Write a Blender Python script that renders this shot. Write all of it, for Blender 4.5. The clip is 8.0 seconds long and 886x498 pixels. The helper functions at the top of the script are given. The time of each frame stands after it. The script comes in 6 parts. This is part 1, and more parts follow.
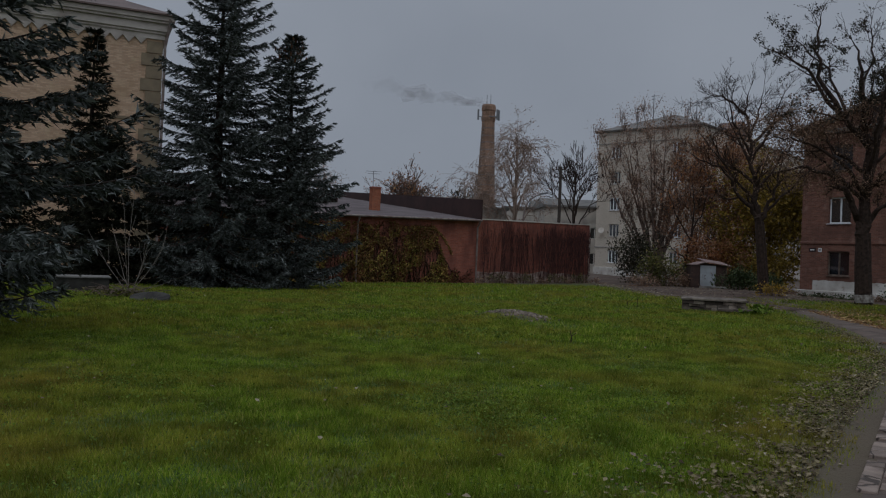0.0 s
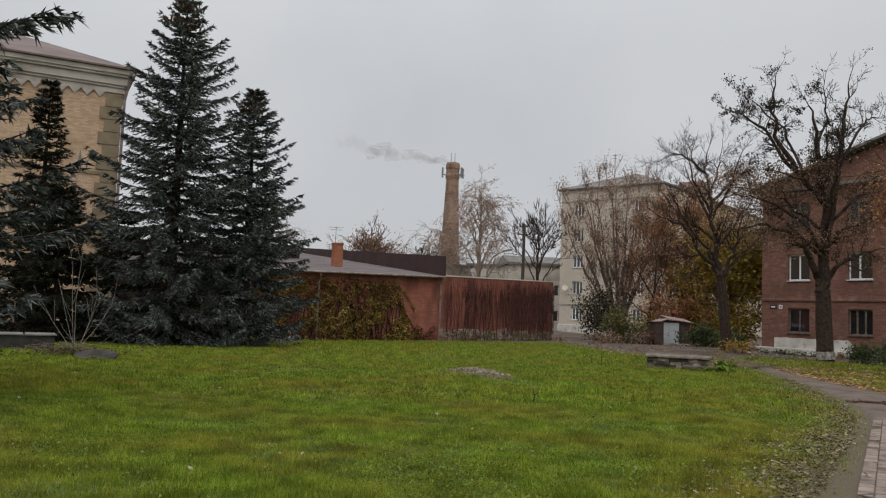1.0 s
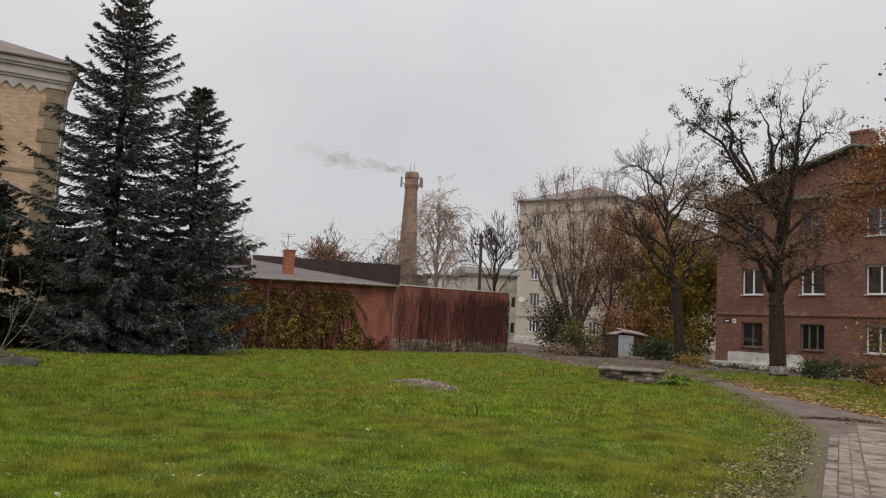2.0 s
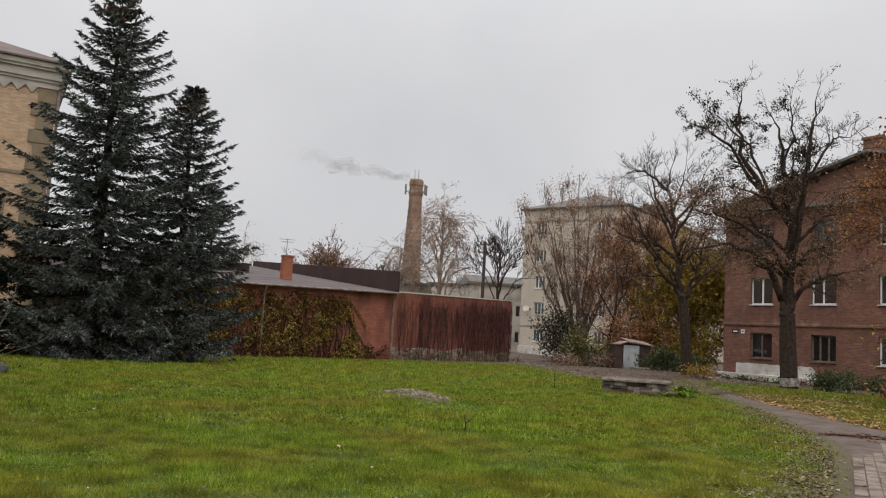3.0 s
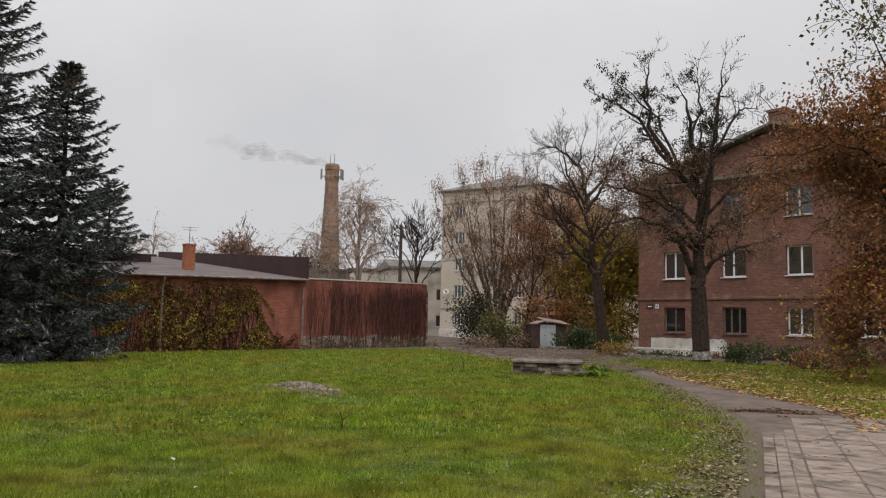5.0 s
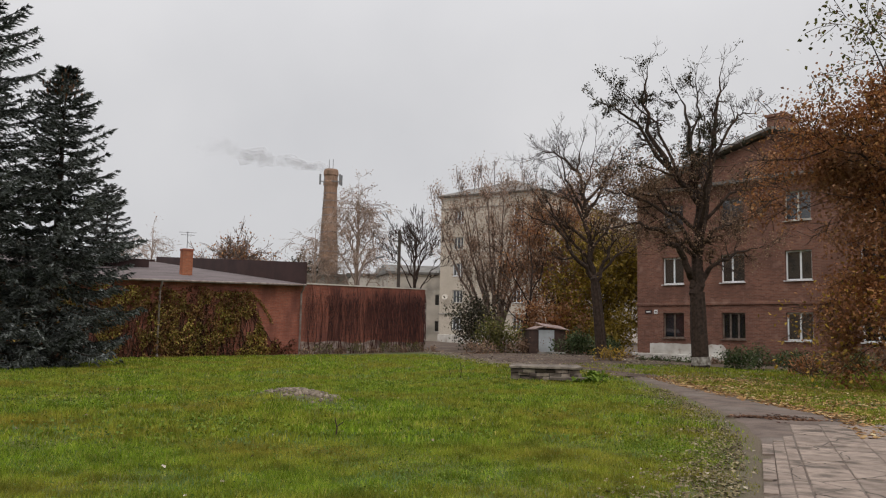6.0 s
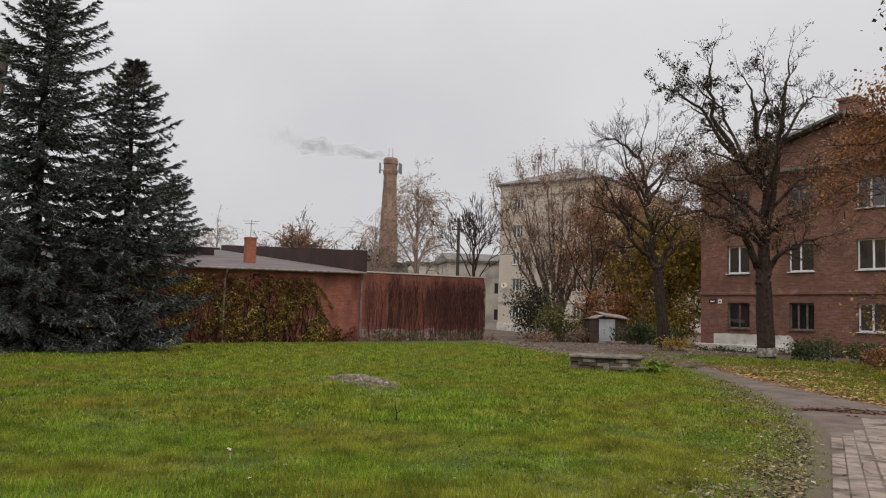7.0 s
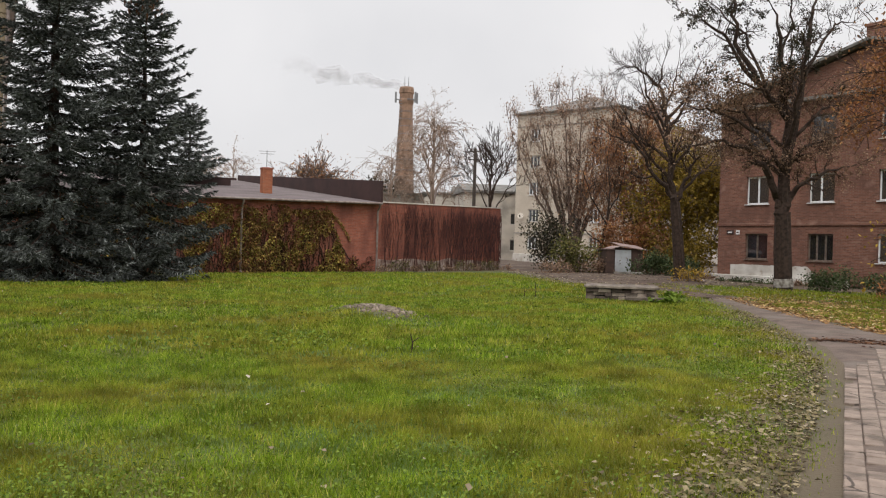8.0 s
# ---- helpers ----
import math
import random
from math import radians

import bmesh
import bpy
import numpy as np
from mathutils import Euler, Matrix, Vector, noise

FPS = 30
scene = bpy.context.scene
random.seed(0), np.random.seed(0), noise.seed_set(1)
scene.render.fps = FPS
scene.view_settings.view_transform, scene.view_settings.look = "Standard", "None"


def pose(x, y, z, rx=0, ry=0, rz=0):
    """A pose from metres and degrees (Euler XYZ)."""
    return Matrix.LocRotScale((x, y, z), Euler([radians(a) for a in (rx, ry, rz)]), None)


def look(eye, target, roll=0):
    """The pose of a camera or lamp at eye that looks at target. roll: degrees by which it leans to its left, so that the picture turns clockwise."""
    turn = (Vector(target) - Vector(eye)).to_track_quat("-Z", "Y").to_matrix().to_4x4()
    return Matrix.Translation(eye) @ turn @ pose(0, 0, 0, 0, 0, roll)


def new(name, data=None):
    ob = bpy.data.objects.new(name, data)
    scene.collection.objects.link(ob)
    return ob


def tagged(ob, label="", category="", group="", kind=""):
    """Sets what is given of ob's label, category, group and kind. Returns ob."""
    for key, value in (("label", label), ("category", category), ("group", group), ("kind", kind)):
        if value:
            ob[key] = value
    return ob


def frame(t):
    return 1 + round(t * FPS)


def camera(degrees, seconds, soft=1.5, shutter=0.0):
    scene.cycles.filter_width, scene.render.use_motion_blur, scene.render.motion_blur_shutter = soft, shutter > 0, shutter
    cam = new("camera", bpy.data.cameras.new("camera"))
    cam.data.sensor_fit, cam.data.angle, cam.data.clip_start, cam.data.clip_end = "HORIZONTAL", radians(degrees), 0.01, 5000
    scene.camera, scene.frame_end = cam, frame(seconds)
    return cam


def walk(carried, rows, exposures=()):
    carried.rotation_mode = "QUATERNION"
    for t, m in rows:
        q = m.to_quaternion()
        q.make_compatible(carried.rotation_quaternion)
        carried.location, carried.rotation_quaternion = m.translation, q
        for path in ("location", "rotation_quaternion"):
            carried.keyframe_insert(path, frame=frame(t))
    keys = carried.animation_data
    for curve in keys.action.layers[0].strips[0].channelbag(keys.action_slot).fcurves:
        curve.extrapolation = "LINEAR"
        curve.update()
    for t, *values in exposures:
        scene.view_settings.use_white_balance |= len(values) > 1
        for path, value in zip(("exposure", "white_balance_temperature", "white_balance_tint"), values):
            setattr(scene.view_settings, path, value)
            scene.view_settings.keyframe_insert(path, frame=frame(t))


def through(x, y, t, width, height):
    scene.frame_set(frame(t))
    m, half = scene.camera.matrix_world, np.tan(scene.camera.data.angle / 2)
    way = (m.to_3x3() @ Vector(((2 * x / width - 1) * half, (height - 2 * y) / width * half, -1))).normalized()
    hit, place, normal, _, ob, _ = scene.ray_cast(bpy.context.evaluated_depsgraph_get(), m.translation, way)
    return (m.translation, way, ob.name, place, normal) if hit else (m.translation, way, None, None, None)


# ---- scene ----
cam = camera(57.0, 8.0, soft=1.15)
PATH = [
    (0, (0.103, 0.315, 1.44), (0.145, 2.315, 1.459), 2.3),
    (0.5, (0.056, 0.405, 1.409), (0.159, 2.4, 1.501), 2.2),
    (1, (0.224, 0.773, 1.411), (0.346, 2.762, 1.574), 2.3),
    (1.5, (0.386, 1.157, 1.369), (0.55, 3.142, 1.55), 2.6),
    (1.7, (0.465, 1.331, 1.378), (0.684, 3.31, 1.563), 3.0),
    (2.8, (0.95, 2.414, 1.351), (1.157, 4.39, 1.573), 3.1),
    (3, (1.008, 2.639, 1.347), (1.21, 4.618, 1.563), 3.4),
    (3.5, (1.242, 3.011, 1.354), (1.407, 4.992, 1.578), 3.0),
    (4, (1.476, 3.335, 1.355), (1.766, 5.303, 1.566), 2.1),
    (4.5, (1.711, 3.684, 1.364), (2.094, 5.639, 1.548), 1.1),
    (6, (1.907, 3.975, 1.372), (2.297, 5.927, 1.572), 1.2),
    (6.5, (1.902, 3.971, 1.371), (2.227, 5.934, 1.574), 1.4),
    (7, (1.906, 3.975, 1.371), (2.154, 5.952, 1.539), 1.6),
    (7.5, (1.903, 3.971, 1.371), (2.125, 5.953, 1.523), 1.7),
    (8, (1.922, 3.998, 1.371), (2.136, 5.987, 1.368), 1.7),
]
walk(cam, [(t, look(eye, target, roll)) for t, eye, target, roll in PATH],
     exposures=[(0.0, -1.3, 5700, 10), (0.3, -0.75, 5950, 10), (0.6, -0.35, 6200, 10), (1.0, -0.15, 6450, 10), (1.6, 0.0, 6600, 11), (7.5, 0.05, 6650, 12), (7.75, 0.2, 6700, 12), (8.0, 0.35, 6700, 12)])

# ---- sky and light: a closed overcast afternoon in late autumn ----
world = bpy.data.worlds.new("overcast")
scene.world = world
world.use_nodes = True
wn, wl = world.node_tree.nodes, world.node_tree.links
wn.clear()
sky = wn.new("ShaderNodeTexSky")
sky.sky_type, sky.sun_disc = "NISHITA", False
sky.sun_elevation, sky.sun_rotation = radians(28), radians(150)
sky.dust_density = 4.0
dull = wn.new("ShaderNodeHueSaturation")
dull.inputs["Saturation"].default_value, dull.inputs["Value"].default_value = 0.25, 0.1
w_co, w_no = wn.new("ShaderNodeTexCoord"), wn.new("ShaderNodeTexNoise")
w_no.inputs["Scale"].default_value, w_no.inputs["Detail"].default_value = 2.2, 5.0
cloud = wn.new("ShaderNodeValToRGB")
cloud.color_ramp.elements[0].position, cloud.color_ramp.elements[0].color = 0.3, (0.6, 0.618, 0.645, 1)
cloud.color_ramp.elements[1].position, cloud.color_ramp.elements[1].color = 0.7, (0.75, 0.762, 0.78, 1)
veil = wn.new("ShaderNodeMix")
veil.data_type = "RGBA"
veil.inputs["Factor"].default_value = 0.85
w_bg, w_out = wn.new("ShaderNodeBackground"), wn.new("ShaderNodeOutputWorld")
w_bg.inputs["Strength"].default_value = 1.0
wl.new(sky.outputs["Color"], dull.inputs["Color"])
wl.new(w_co.outputs["Generated"], w_no.inputs["Vector"])
wl.new(w_no.outputs["Fac"], cloud.inputs["Fac"])
wl.new(dull.outputs["Color"], veil.inputs["A"])
wl.new(cloud.outputs["Color"], veil.inputs["B"])
# a closed cloud sheet is brightest overhead
w_sep, w_up = wn.new("ShaderNodeSeparateXYZ"), wn.new("ShaderNodeMapRange")
w_up.interpolation_type = "SMOOTHSTEP"
w_up.inputs["From Min"].default_value, w_up.inputs["From Max"].default_value = 0.25, 1.0
w_up.inputs["To Min"].default_value, w_up.inputs["To Max"].default_value = 1.0, 2.4
wl.new(w_co.outputs["Generated"], w_sep.inputs[0])
wl.new(w_sep.outputs["Z"], w_up.inputs["Value"])
wl.new(w_up.outputs["Result"], w_bg.inputs["Strength"])
wl.new(veil.outputs["Result"], w_bg.inputs["Color"])
wl.new(w_bg.outputs["Background"], w_out.inputs["Surface"])

sun = new("sun", bpy.data.lights.new("sun", "SUN"))
sun.data.energy, sun.data.angle, sun.data.color = 1.0, radians(40), (1.0, 0.96, 0.9)
sun.matrix_world = look((-14, -22, 40), (0, 0, 0))

# ---- materials ----
def material(name, base, rough=0.85, second=None, scale=1.0, detail=6.0, bump=0.2, bump_scale=40.0, metal=0.0,
             third=None, third_scale=0.3, pieces=0.0, island=False, spec=0.3, contrast=(0.35, 0.65), third_at=(0.5, 0.7), through=False):
    """Two tones mixed by noise, a third in large patches, fine relief, and a spread of lightness from piece to piece."""
    m = bpy.data.materials.new(name)
    m.use_nodes = True
    n, l = m.node_tree.nodes, m.node_tree.links
    b = n["Principled BSDF"]
    b.inputs["Roughness"].default_value, b.inputs["Metallic"].default_value = rough, metal
    b.inputs["Specular IOR Level"].default_value = spec
    place = n.new("ShaderNodeNewGeometry").outputs["Position"] if through else n.new("ShaderNodeTexCoord").outputs["Object"]
    rgb = n.new("ShaderNodeRGB")
    rgb.outputs[0].default_value = (*base, 1)
    out = rgb.outputs[0]

    def mixed(a, colour, sc, lo, hi, det=detail):
        t = n.new("ShaderNodeTexNoise")
        t.inputs["Scale"].default_value, t.inputs["Detail"].default_value = sc, det
        l.new(place, t.inputs["Vector"])
        r = n.new("ShaderNodeMapRange")
        r.inputs["From Min"].default_value, r.inputs["From Max"].default_value = lo, hi
        l.new(t.outputs["Fac"], r.inputs["Value"])
        x = n.new("ShaderNodeMix")
        x.data_type = "RGBA"
        l.new(r.outputs["Result"], x.inputs["Factor"])
        l.new(a, x.inputs["A"])
        x.inputs["B"].default_value = (*colour, 1)
        return x.outputs["Result"]

    if second:
        out = mixed(out, second, scale, *contrast)
    if third:
        out = mixed(out, third, third_scale, *third_at)
    if pieces:
        i = n.new("ShaderNodeNewGeometry" if island else "ShaderNodeObjectInfo")
        r = n.new("ShaderNodeMapRange")
        r.inputs["To Min"].default_value, r.inputs["To Max"].default_value = 1 - pieces, 1 + pieces
        l.new(i.outputs["Random Per Island" if island else "Random"], r.inputs["Value"])
        h = n.new("ShaderNodeHueSaturation")
        l.new(r.outputs["Result"], h.inputs["Value"])
        l.new(out, h.inputs["Color"])
        out = h.outputs["Color"]
    l.new(out, b.inputs["Base Color"])
    if bump:
        t = n.new("ShaderNodeTexNoise")
        t.inputs["Scale"].default_value, t.inputs["Detail"].default_value = bump_scale, 5.0
        l.new(place, t.inputs["Vector"])
        p = n.new("ShaderNodeBump")
        p.inputs["Strength"].default_value, p.inputs["Distance"].default_value = bump, 0.02
        l.new(t.outputs["Fac"], p.inputs["Height"])
        l.new(p.outputs["Normal"], b.inputs["Normal"])
    return m


def foliage(name, stops, rough=0.6, translucent=0.25, patch=None, patch_scale=0.4, clump=None, spec=0.12, patch_most=0.8):
    """Leaves, needles or blades: each island takes its own tone from the ramp; a patch tone follows slow noise."""
    m = bpy.data.materials.new(name)
    m.use_nodes = True
    n, l = m.node_tree.nodes, m.node_tree.links
    b, end = n["Principled BSDF"], n["Material Output"]
    b.inputs["Roughness"].default_value, b.inputs["Specular IOR Level"].default_value = rough, spec
    g, r = n.new("ShaderNodeNewGeometry"), n.new("ShaderNodeValToRGB")
    while len(r.color_ramp.elements) < len(stops):
        r.color_ramp.elements.new(0.5)
    for e, (at, colour) in zip(r.color_ramp.elements, stops):
        e.position, e.color = at, (*colour, 1)
    l.new(g.outputs["Random Per Island"], r.inputs["Fac"])
    out = r.outputs["Color"]
    if patch:
        co, t, k, x = (n.new(s) for s in ("ShaderNodeTexCoord", "ShaderNodeTexNoise", "ShaderNodeMapRange", "ShaderNodeMix"))
        t.inputs["Scale"].default_value, t.inputs["Detail"].default_value = patch_scale, 4.0
        k.inputs["From Min"].default_value, k.inputs["From Max"].default_value = 0.42, 0.68
        k.inputs["To Max"].default_value = patch_most
        x.data_type = "RGBA"
        l.new(co.outputs["Object"], t.inputs["Vector"])
        l.new(t.outputs["Fac"], k.inputs["Value"])
        l.new(k.outputs["Result"], x.inputs["Factor"])
        l.new(out, x.inputs["A"])
        x.inputs["B"].default_value = (*patch, 1)
        out = x.outputs["Result"]
    # clump: noise dims and lifts the tone; dim clumps are shadow put into colour
    if clump:
        co, t, k, h = (n.new(s) for s in ("ShaderNodeTexCoord", "ShaderNodeTexNoise", "ShaderNodeMapRange", "ShaderNodeHueSaturation"))
        t.inputs["Scale"].default_value, t.inputs["Detail"].default_value = clump, 3.0
        k.inputs["From Min"].default_value, k.inputs["From Max"].default_value = 0.35, 0.65
        k.inputs["To Min"].default_value, k.inputs["To Max"].default_value = 0.6, 1.38
        l.new(co.outputs["Object"], t.inputs["Vector"])
        l.new(t.outputs["Fac"], k.inputs["Value"])
        l.new(k.outputs["Result"], h.inputs["Value"])
        l.new(out, h.inputs["Color"])
        out = h.outputs["Color"]
    l.new(out, b.inputs["Base Color"])
    if translucent:
        tr, mx = n.new("ShaderNodeBsdfTranslucent"), n.new("ShaderNodeMixShader")
        mx.inputs["Fac"].default_value = translucent
        l.new(out, tr.inputs["Color"])
        l.new(b.outputs["BSDF"], mx.inputs[1])
        l.new(tr.outputs["BSDF"], mx.inputs[2])
        l.new(mx.outputs["Shader"], end.inputs["Surface"])
    return m


def brickwork(name, one, two, mortar, stain, length=0.26, height=0.075, joint=0.012, stain_at=(0.5, 0.75), stain_scale=0.5, streaks=False, base=None):
    """Courses of brick with worn joints, single pale and dark bricks, and stains in patches or running down."""
    m = bpy.data.materials.new(name)
    m.use_nodes = True
    n, l = m.node_tree.nodes, m.node_tree.links
    b = n["Principled BSDF"]
    b.inputs["Roughness"].default_value, b.inputs["Specular IOR Level"].default_value = 0.9, 0.2
    co, sep, com = (n.new(s) for s in ("ShaderNodeTexCoord", "ShaderNodeSeparateXYZ", "ShaderNodeCombineXYZ"))
    add = n.new("ShaderNodeMath")
    l.new(co.outputs["Object"], sep.inputs[0])
    l.new(sep.outputs["X"], add.inputs[0])
    l.new(sep.outputs["Y"], add.inputs[1])
    l.new(add.outputs[0], com.inputs["X"])
    l.new(sep.outputs["Z"], com.inputs["Y"])
    t = n.new("ShaderNodeTexBrick")
    t.inputs["Scale"].default_value = 1.0
    t.inputs["Brick Width"].default_value, t.inputs["Row Height"].default_value = length, height
    t.inputs["Mortar Size"].default_value, t.inputs["Bias"].default_value = joint / 2, 0.0
    t.inputs["Color1"].default_value, t.inputs["Color2"].default_value = (*one, 1), (*two, 1)
    t.inputs["Mortar"].default_value = (*mortar, 1)
    l.new(com.outputs[0], t.inputs["Vector"])
    out = t.outputs["Color"]

    def over(a, colour, vector, sc, lo, hi, most=1.0):
        z, k, x = (n.new(s) for s in ("ShaderNodeTexNoise", "ShaderNodeMapRange", "ShaderNodeMix"))
        z.inputs["Scale"].default_value, z.inputs["Detail"].default_value = sc, 8.0
        k.inputs["From Min"].default_value, k.inputs["From Max"].default_value, k.inputs["To Max"].default_value = lo, hi, most
        x.data_type = "RGBA"
        l.new(vector, z.inputs["Vector"])
        l.new(z.outputs["Fac"], k.inputs["Value"])
        l.new(k.outputs["Result"], x.inputs["Factor"])
        l.new(a, x.inputs["A"])
        x.inputs["B"].default_value = (*colour, 1)
        return x.outputs["Result"]

    vec = co.outputs["Object"]
    out = over(out, tuple(0.6 * c for c in one), vec, 9.0, 0.5, 0.75, 0.5)
    if streaks:
        mp = n.new("ShaderNodeMapping")
        mp.inputs["Scale"].default_value = (1.2, 1.2, 0.4)
        l.new(vec, mp.inputs["Vector"])
        vec = mp.outputs["Vector"]
    out = over(out, stain, vec, stain_scale, *stain_at, 0.8)
    if base:
        out = over(out, base, co.outputs["Object"], 1.7, 0.58, 0.72, 0.6)
    l.new(out, b.inputs["Base Color"])
    p = n.new("ShaderNodeBump")
    p.inputs["Strength"].default_value, p.inputs["Distance"].default_value = 0.5, 0.01
    p.invert = True
    l.new(t.outputs["Fac"], p.inputs["Height"])
    l.new(p.outputs["Normal"], b.inputs["Normal"])
    return m


def glass_material():
    m = bpy.data.materials.new("window_glass")
    m.use_nodes = True
    b = m.node_tree.nodes["Principled BSDF"]
    b.inputs["Base Color"].default_value = (0.02, 0.025, 0.03, 1)
    b.inputs["Roughness"].default_value, b.inputs["Transmission Weight"].default_value = 0.05, 0.5
    b.inputs["IOR"].default_value = 1.9
    return m


def smoke_material():
    """Thin grey vapour: mostly clear, thicker in slow billows and where the mesh says it is dense."""
    m = bpy.data.materials.new("thin_smoke")
    m.use_nodes = True
    n, l = m.node_tree.nodes, m.node_tree.links
    n.clear()
    d, u, t, y, x, o = (n.new(k) for k in ("ShaderNodeBsdfTranslucent", "ShaderNodeBsdfDiffuse", "ShaderNodeBsdfTransparent", "ShaderNodeMixShader", "ShaderNodeMixShader", "ShaderNodeOutputMaterial"))
    d.inputs["Color"].default_value = u.inputs["Color"].default_value = (0.62, 0.62, 0.64, 1)
    y.inputs["Fac"].default_value = 0.5
    co, z, k, a, p = (n.new(q) for q in ("ShaderNodeTexCoord", "ShaderNodeTexNoise", "ShaderNodeMapRange", "ShaderNodeAttribute", "ShaderNodeMath"))
    z.inputs["Scale"].default_value, z.inputs["Detail"].default_value = 0.55, 4.0
    k.inputs["From Min"].default_value, k.inputs["From Max"].default_value, k.inputs["To Max"].default_value = 0.38, 0.68, 0.24
    a.attribute_name, p.operation = "dense", "MULTIPLY"
    l.new(co.outputs["Object"], z.inputs["Vector"])
    l.new(z.outputs["Fac"], k.inputs["Value"])
    l.new(k.outputs["Result"], p.inputs[0])
    l.new(a.outputs["Fac"], p.inputs[1])
    l.new(p.outputs[0], x.inputs["Fac"])
    l.new(d.outputs[0], y.inputs[1])
    l.new(u.outputs[0], y.inputs[2])
    l.new(t.outputs[0], x.inputs[1])
    l.new(y.outputs[0], x.inputs[2])
    l.new(x.outputs[0], o.inputs["Surface"])
    return m


RED_BRICK = brickwork("weathered_red_brick", (0.28, 0.088, 0.056), (0.36, 0.126, 0.083), (0.25, 0.15, 0.12), (0.12, 0.046, 0.039), stain_scale=1.2, stain_at=(0.42, 0.68), streaks=True)
HOUSE_BRICK = brickwork("house_red_brick", (0.23, 0.108, 0.075), (0.135, 0.062, 0.046), (0.22, 0.165, 0.135), (0.115, 0.06, 0.047), stain_scale=0.7, stain_at=(0.46, 0.7), base=(0.29, 0.18, 0.14))
YELLOW_BRICK = brickwork("buff_brick", (0.63, 0.445, 0.3), (0.46, 0.3, 0.195), (0.42, 0.32, 0.235), (0.36, 0.24, 0.13), stain_scale=0.6, base=(0.52, 0.41, 0.25))
STACK_BRICK = brickwork("sooty_tan_brick", (0.36, 0.225, 0.16), (0.27, 0.165, 0.118), (0.22, 0.16, 0.1), (0.1, 0.07, 0.05), stain_scale=1.0, streaks=True, stain_at=(0.45, 0.7))
GREY_BRICK = brickwork("silicate_brick", (0.56, 0.5, 0.42), (0.5, 0.44, 0.365), (0.4, 0.365, 0.31), (0.4, 0.34, 0.275), stain_scale=0.25, streaks=True)
GLASS = glass_material()
SMOKE = smoke_material()
WHITE = material("old_white_paint", (0.6, 0.58, 0.54), 0.7, (0.42, 0.39, 0.35), 1.5, third=(0.3, 0.25, 0.2), third_scale=3, third_at=(0.6, 0.72))
PVC = material("white_plastic", (0.75, 0.76, 0.77), 0.35, (0.66, 0.67, 0.68), 3, bump=0)
OLD_FRAME = material("brown_window_paint", (0.2, 0.16, 0.13), 0.6, (0.1, 0.07, 0.055), 5)
CONCRETE = material("grey_concrete", (0.36, 0.34, 0.31), 0.9, (0.25, 0.235, 0.21), 2.5, third=(0.14, 0.13, 0.11), third_scale=1.2, third_at=(0.55, 0.75))
DARK_CONCRETE = material("dark_concrete", (0.06, 0.056, 0.05), 0.9, (0.03, 0.028, 0.025), 4)
CORNICE = material("cornice_plaster", (0.52, 0.47, 0.425), 0.85, (0.38, 0.335, 0.295), 1.2, third=(0.17, 0.145, 0.12), third_scale=0.6, third_at=(0.55, 0.75))
QUOIN = material("quoin_plaster", (0.27, 0.215, 0.14), 0.9, (0.2, 0.155, 0.105), 2)
ROOF_METAL = material("grey_roof_sheet", (0.16, 0.135, 0.135), 0.9, (0.115, 0.096, 0.096), 0.7, bump=0.05, spec=0.1)
DARK_METAL = material("dark_brown_sheet", (0.055, 0.028, 0.026), 0.75, (0.035, 0.019, 0.018), 1.0, bump=0.05)
BROWN_ROOF = material("brown_roof_sheet", (0.16, 0.11, 0.095), 0.6, (0.1, 0.07, 0.06), 0.8)
SLATE = material("grey_slate", (0.2, 0.19, 0.175), 0.85, (0.13, 0.125, 0.115), 1.2)
PIPE = material("rusty_pipe", (0.27, 0.23, 0.21), 0.6, (0.15, 0.1, 0.085), 4)
STEEL = material("grey_steel", (0.22, 0.225, 0.23), 0.5, (0.14, 0.14, 0.145), 4, metal=0.5)
TAR_WOOD = material("tarred_pole_wood", (0.075, 0.06, 0.05), 0.9, (0.045, 0.036, 0.03), 6)
SHED_DOOR = material("pale_shed_metal", (0.42, 0.45, 0.47), 0.55, (0.32, 0.34, 0.35), 2, third=(0.25, 0.17, 0.12), third_scale=4, third_at=(0.62, 0.7))
SHED_WALL = material("dark_shed_boards", (0.075, 0.045, 0.035), 0.85, (0.045, 0.03, 0.025), 4)
STUCCO = material("pale_render", (0.62, 0.57, 0.5), 0.9, (0.5, 0.46, 0.4), 0.5, third=(0.27, 0.25, 0.22), third_scale=0.4)
BARK = material("dark_bark", (0.058, 0.037, 0.027), 0.95, (0.022, 0.0145, 0.0115), 8, bump=0.9, bump_scale=18)
PALE_BARK = material("greyish_bark", (0.2, 0.148, 0.12), 0.95, (0.11, 0.08, 0.066), 6, bump=0.6, bump_scale=20)
BIRCH_BARK = material("birch_twigs", (0.34, 0.26, 0.21), 0.9, (0.22, 0.165, 0.13), 0.8)
WHITE_BARK = material("pale_stem_bark", (0.28, 0.25, 0.22), 0.9, (0.16, 0.135, 0.12), 9)
LIME = material("limewash", (0.37, 0.35, 0.32), 0.9, (0.12, 0.1, 0.085), 7)
SOIL = material("trodden_soil", (0.105, 0.07, 0.05), 0.95, (0.055, 0.037, 0.028), 1.3, third=(0.125, 0.1, 0.078), third_scale=0.5, bump=0.8, bump_scale=22)
TRACK = material("worn_asphalt_track", (0.15, 0.112, 0.092), 0.9, (0.085, 0.062, 0.05), 2.2, third=(0.15, 0.125, 0.106), third_scale=0.9, bump=0.5, bump_scale=30)
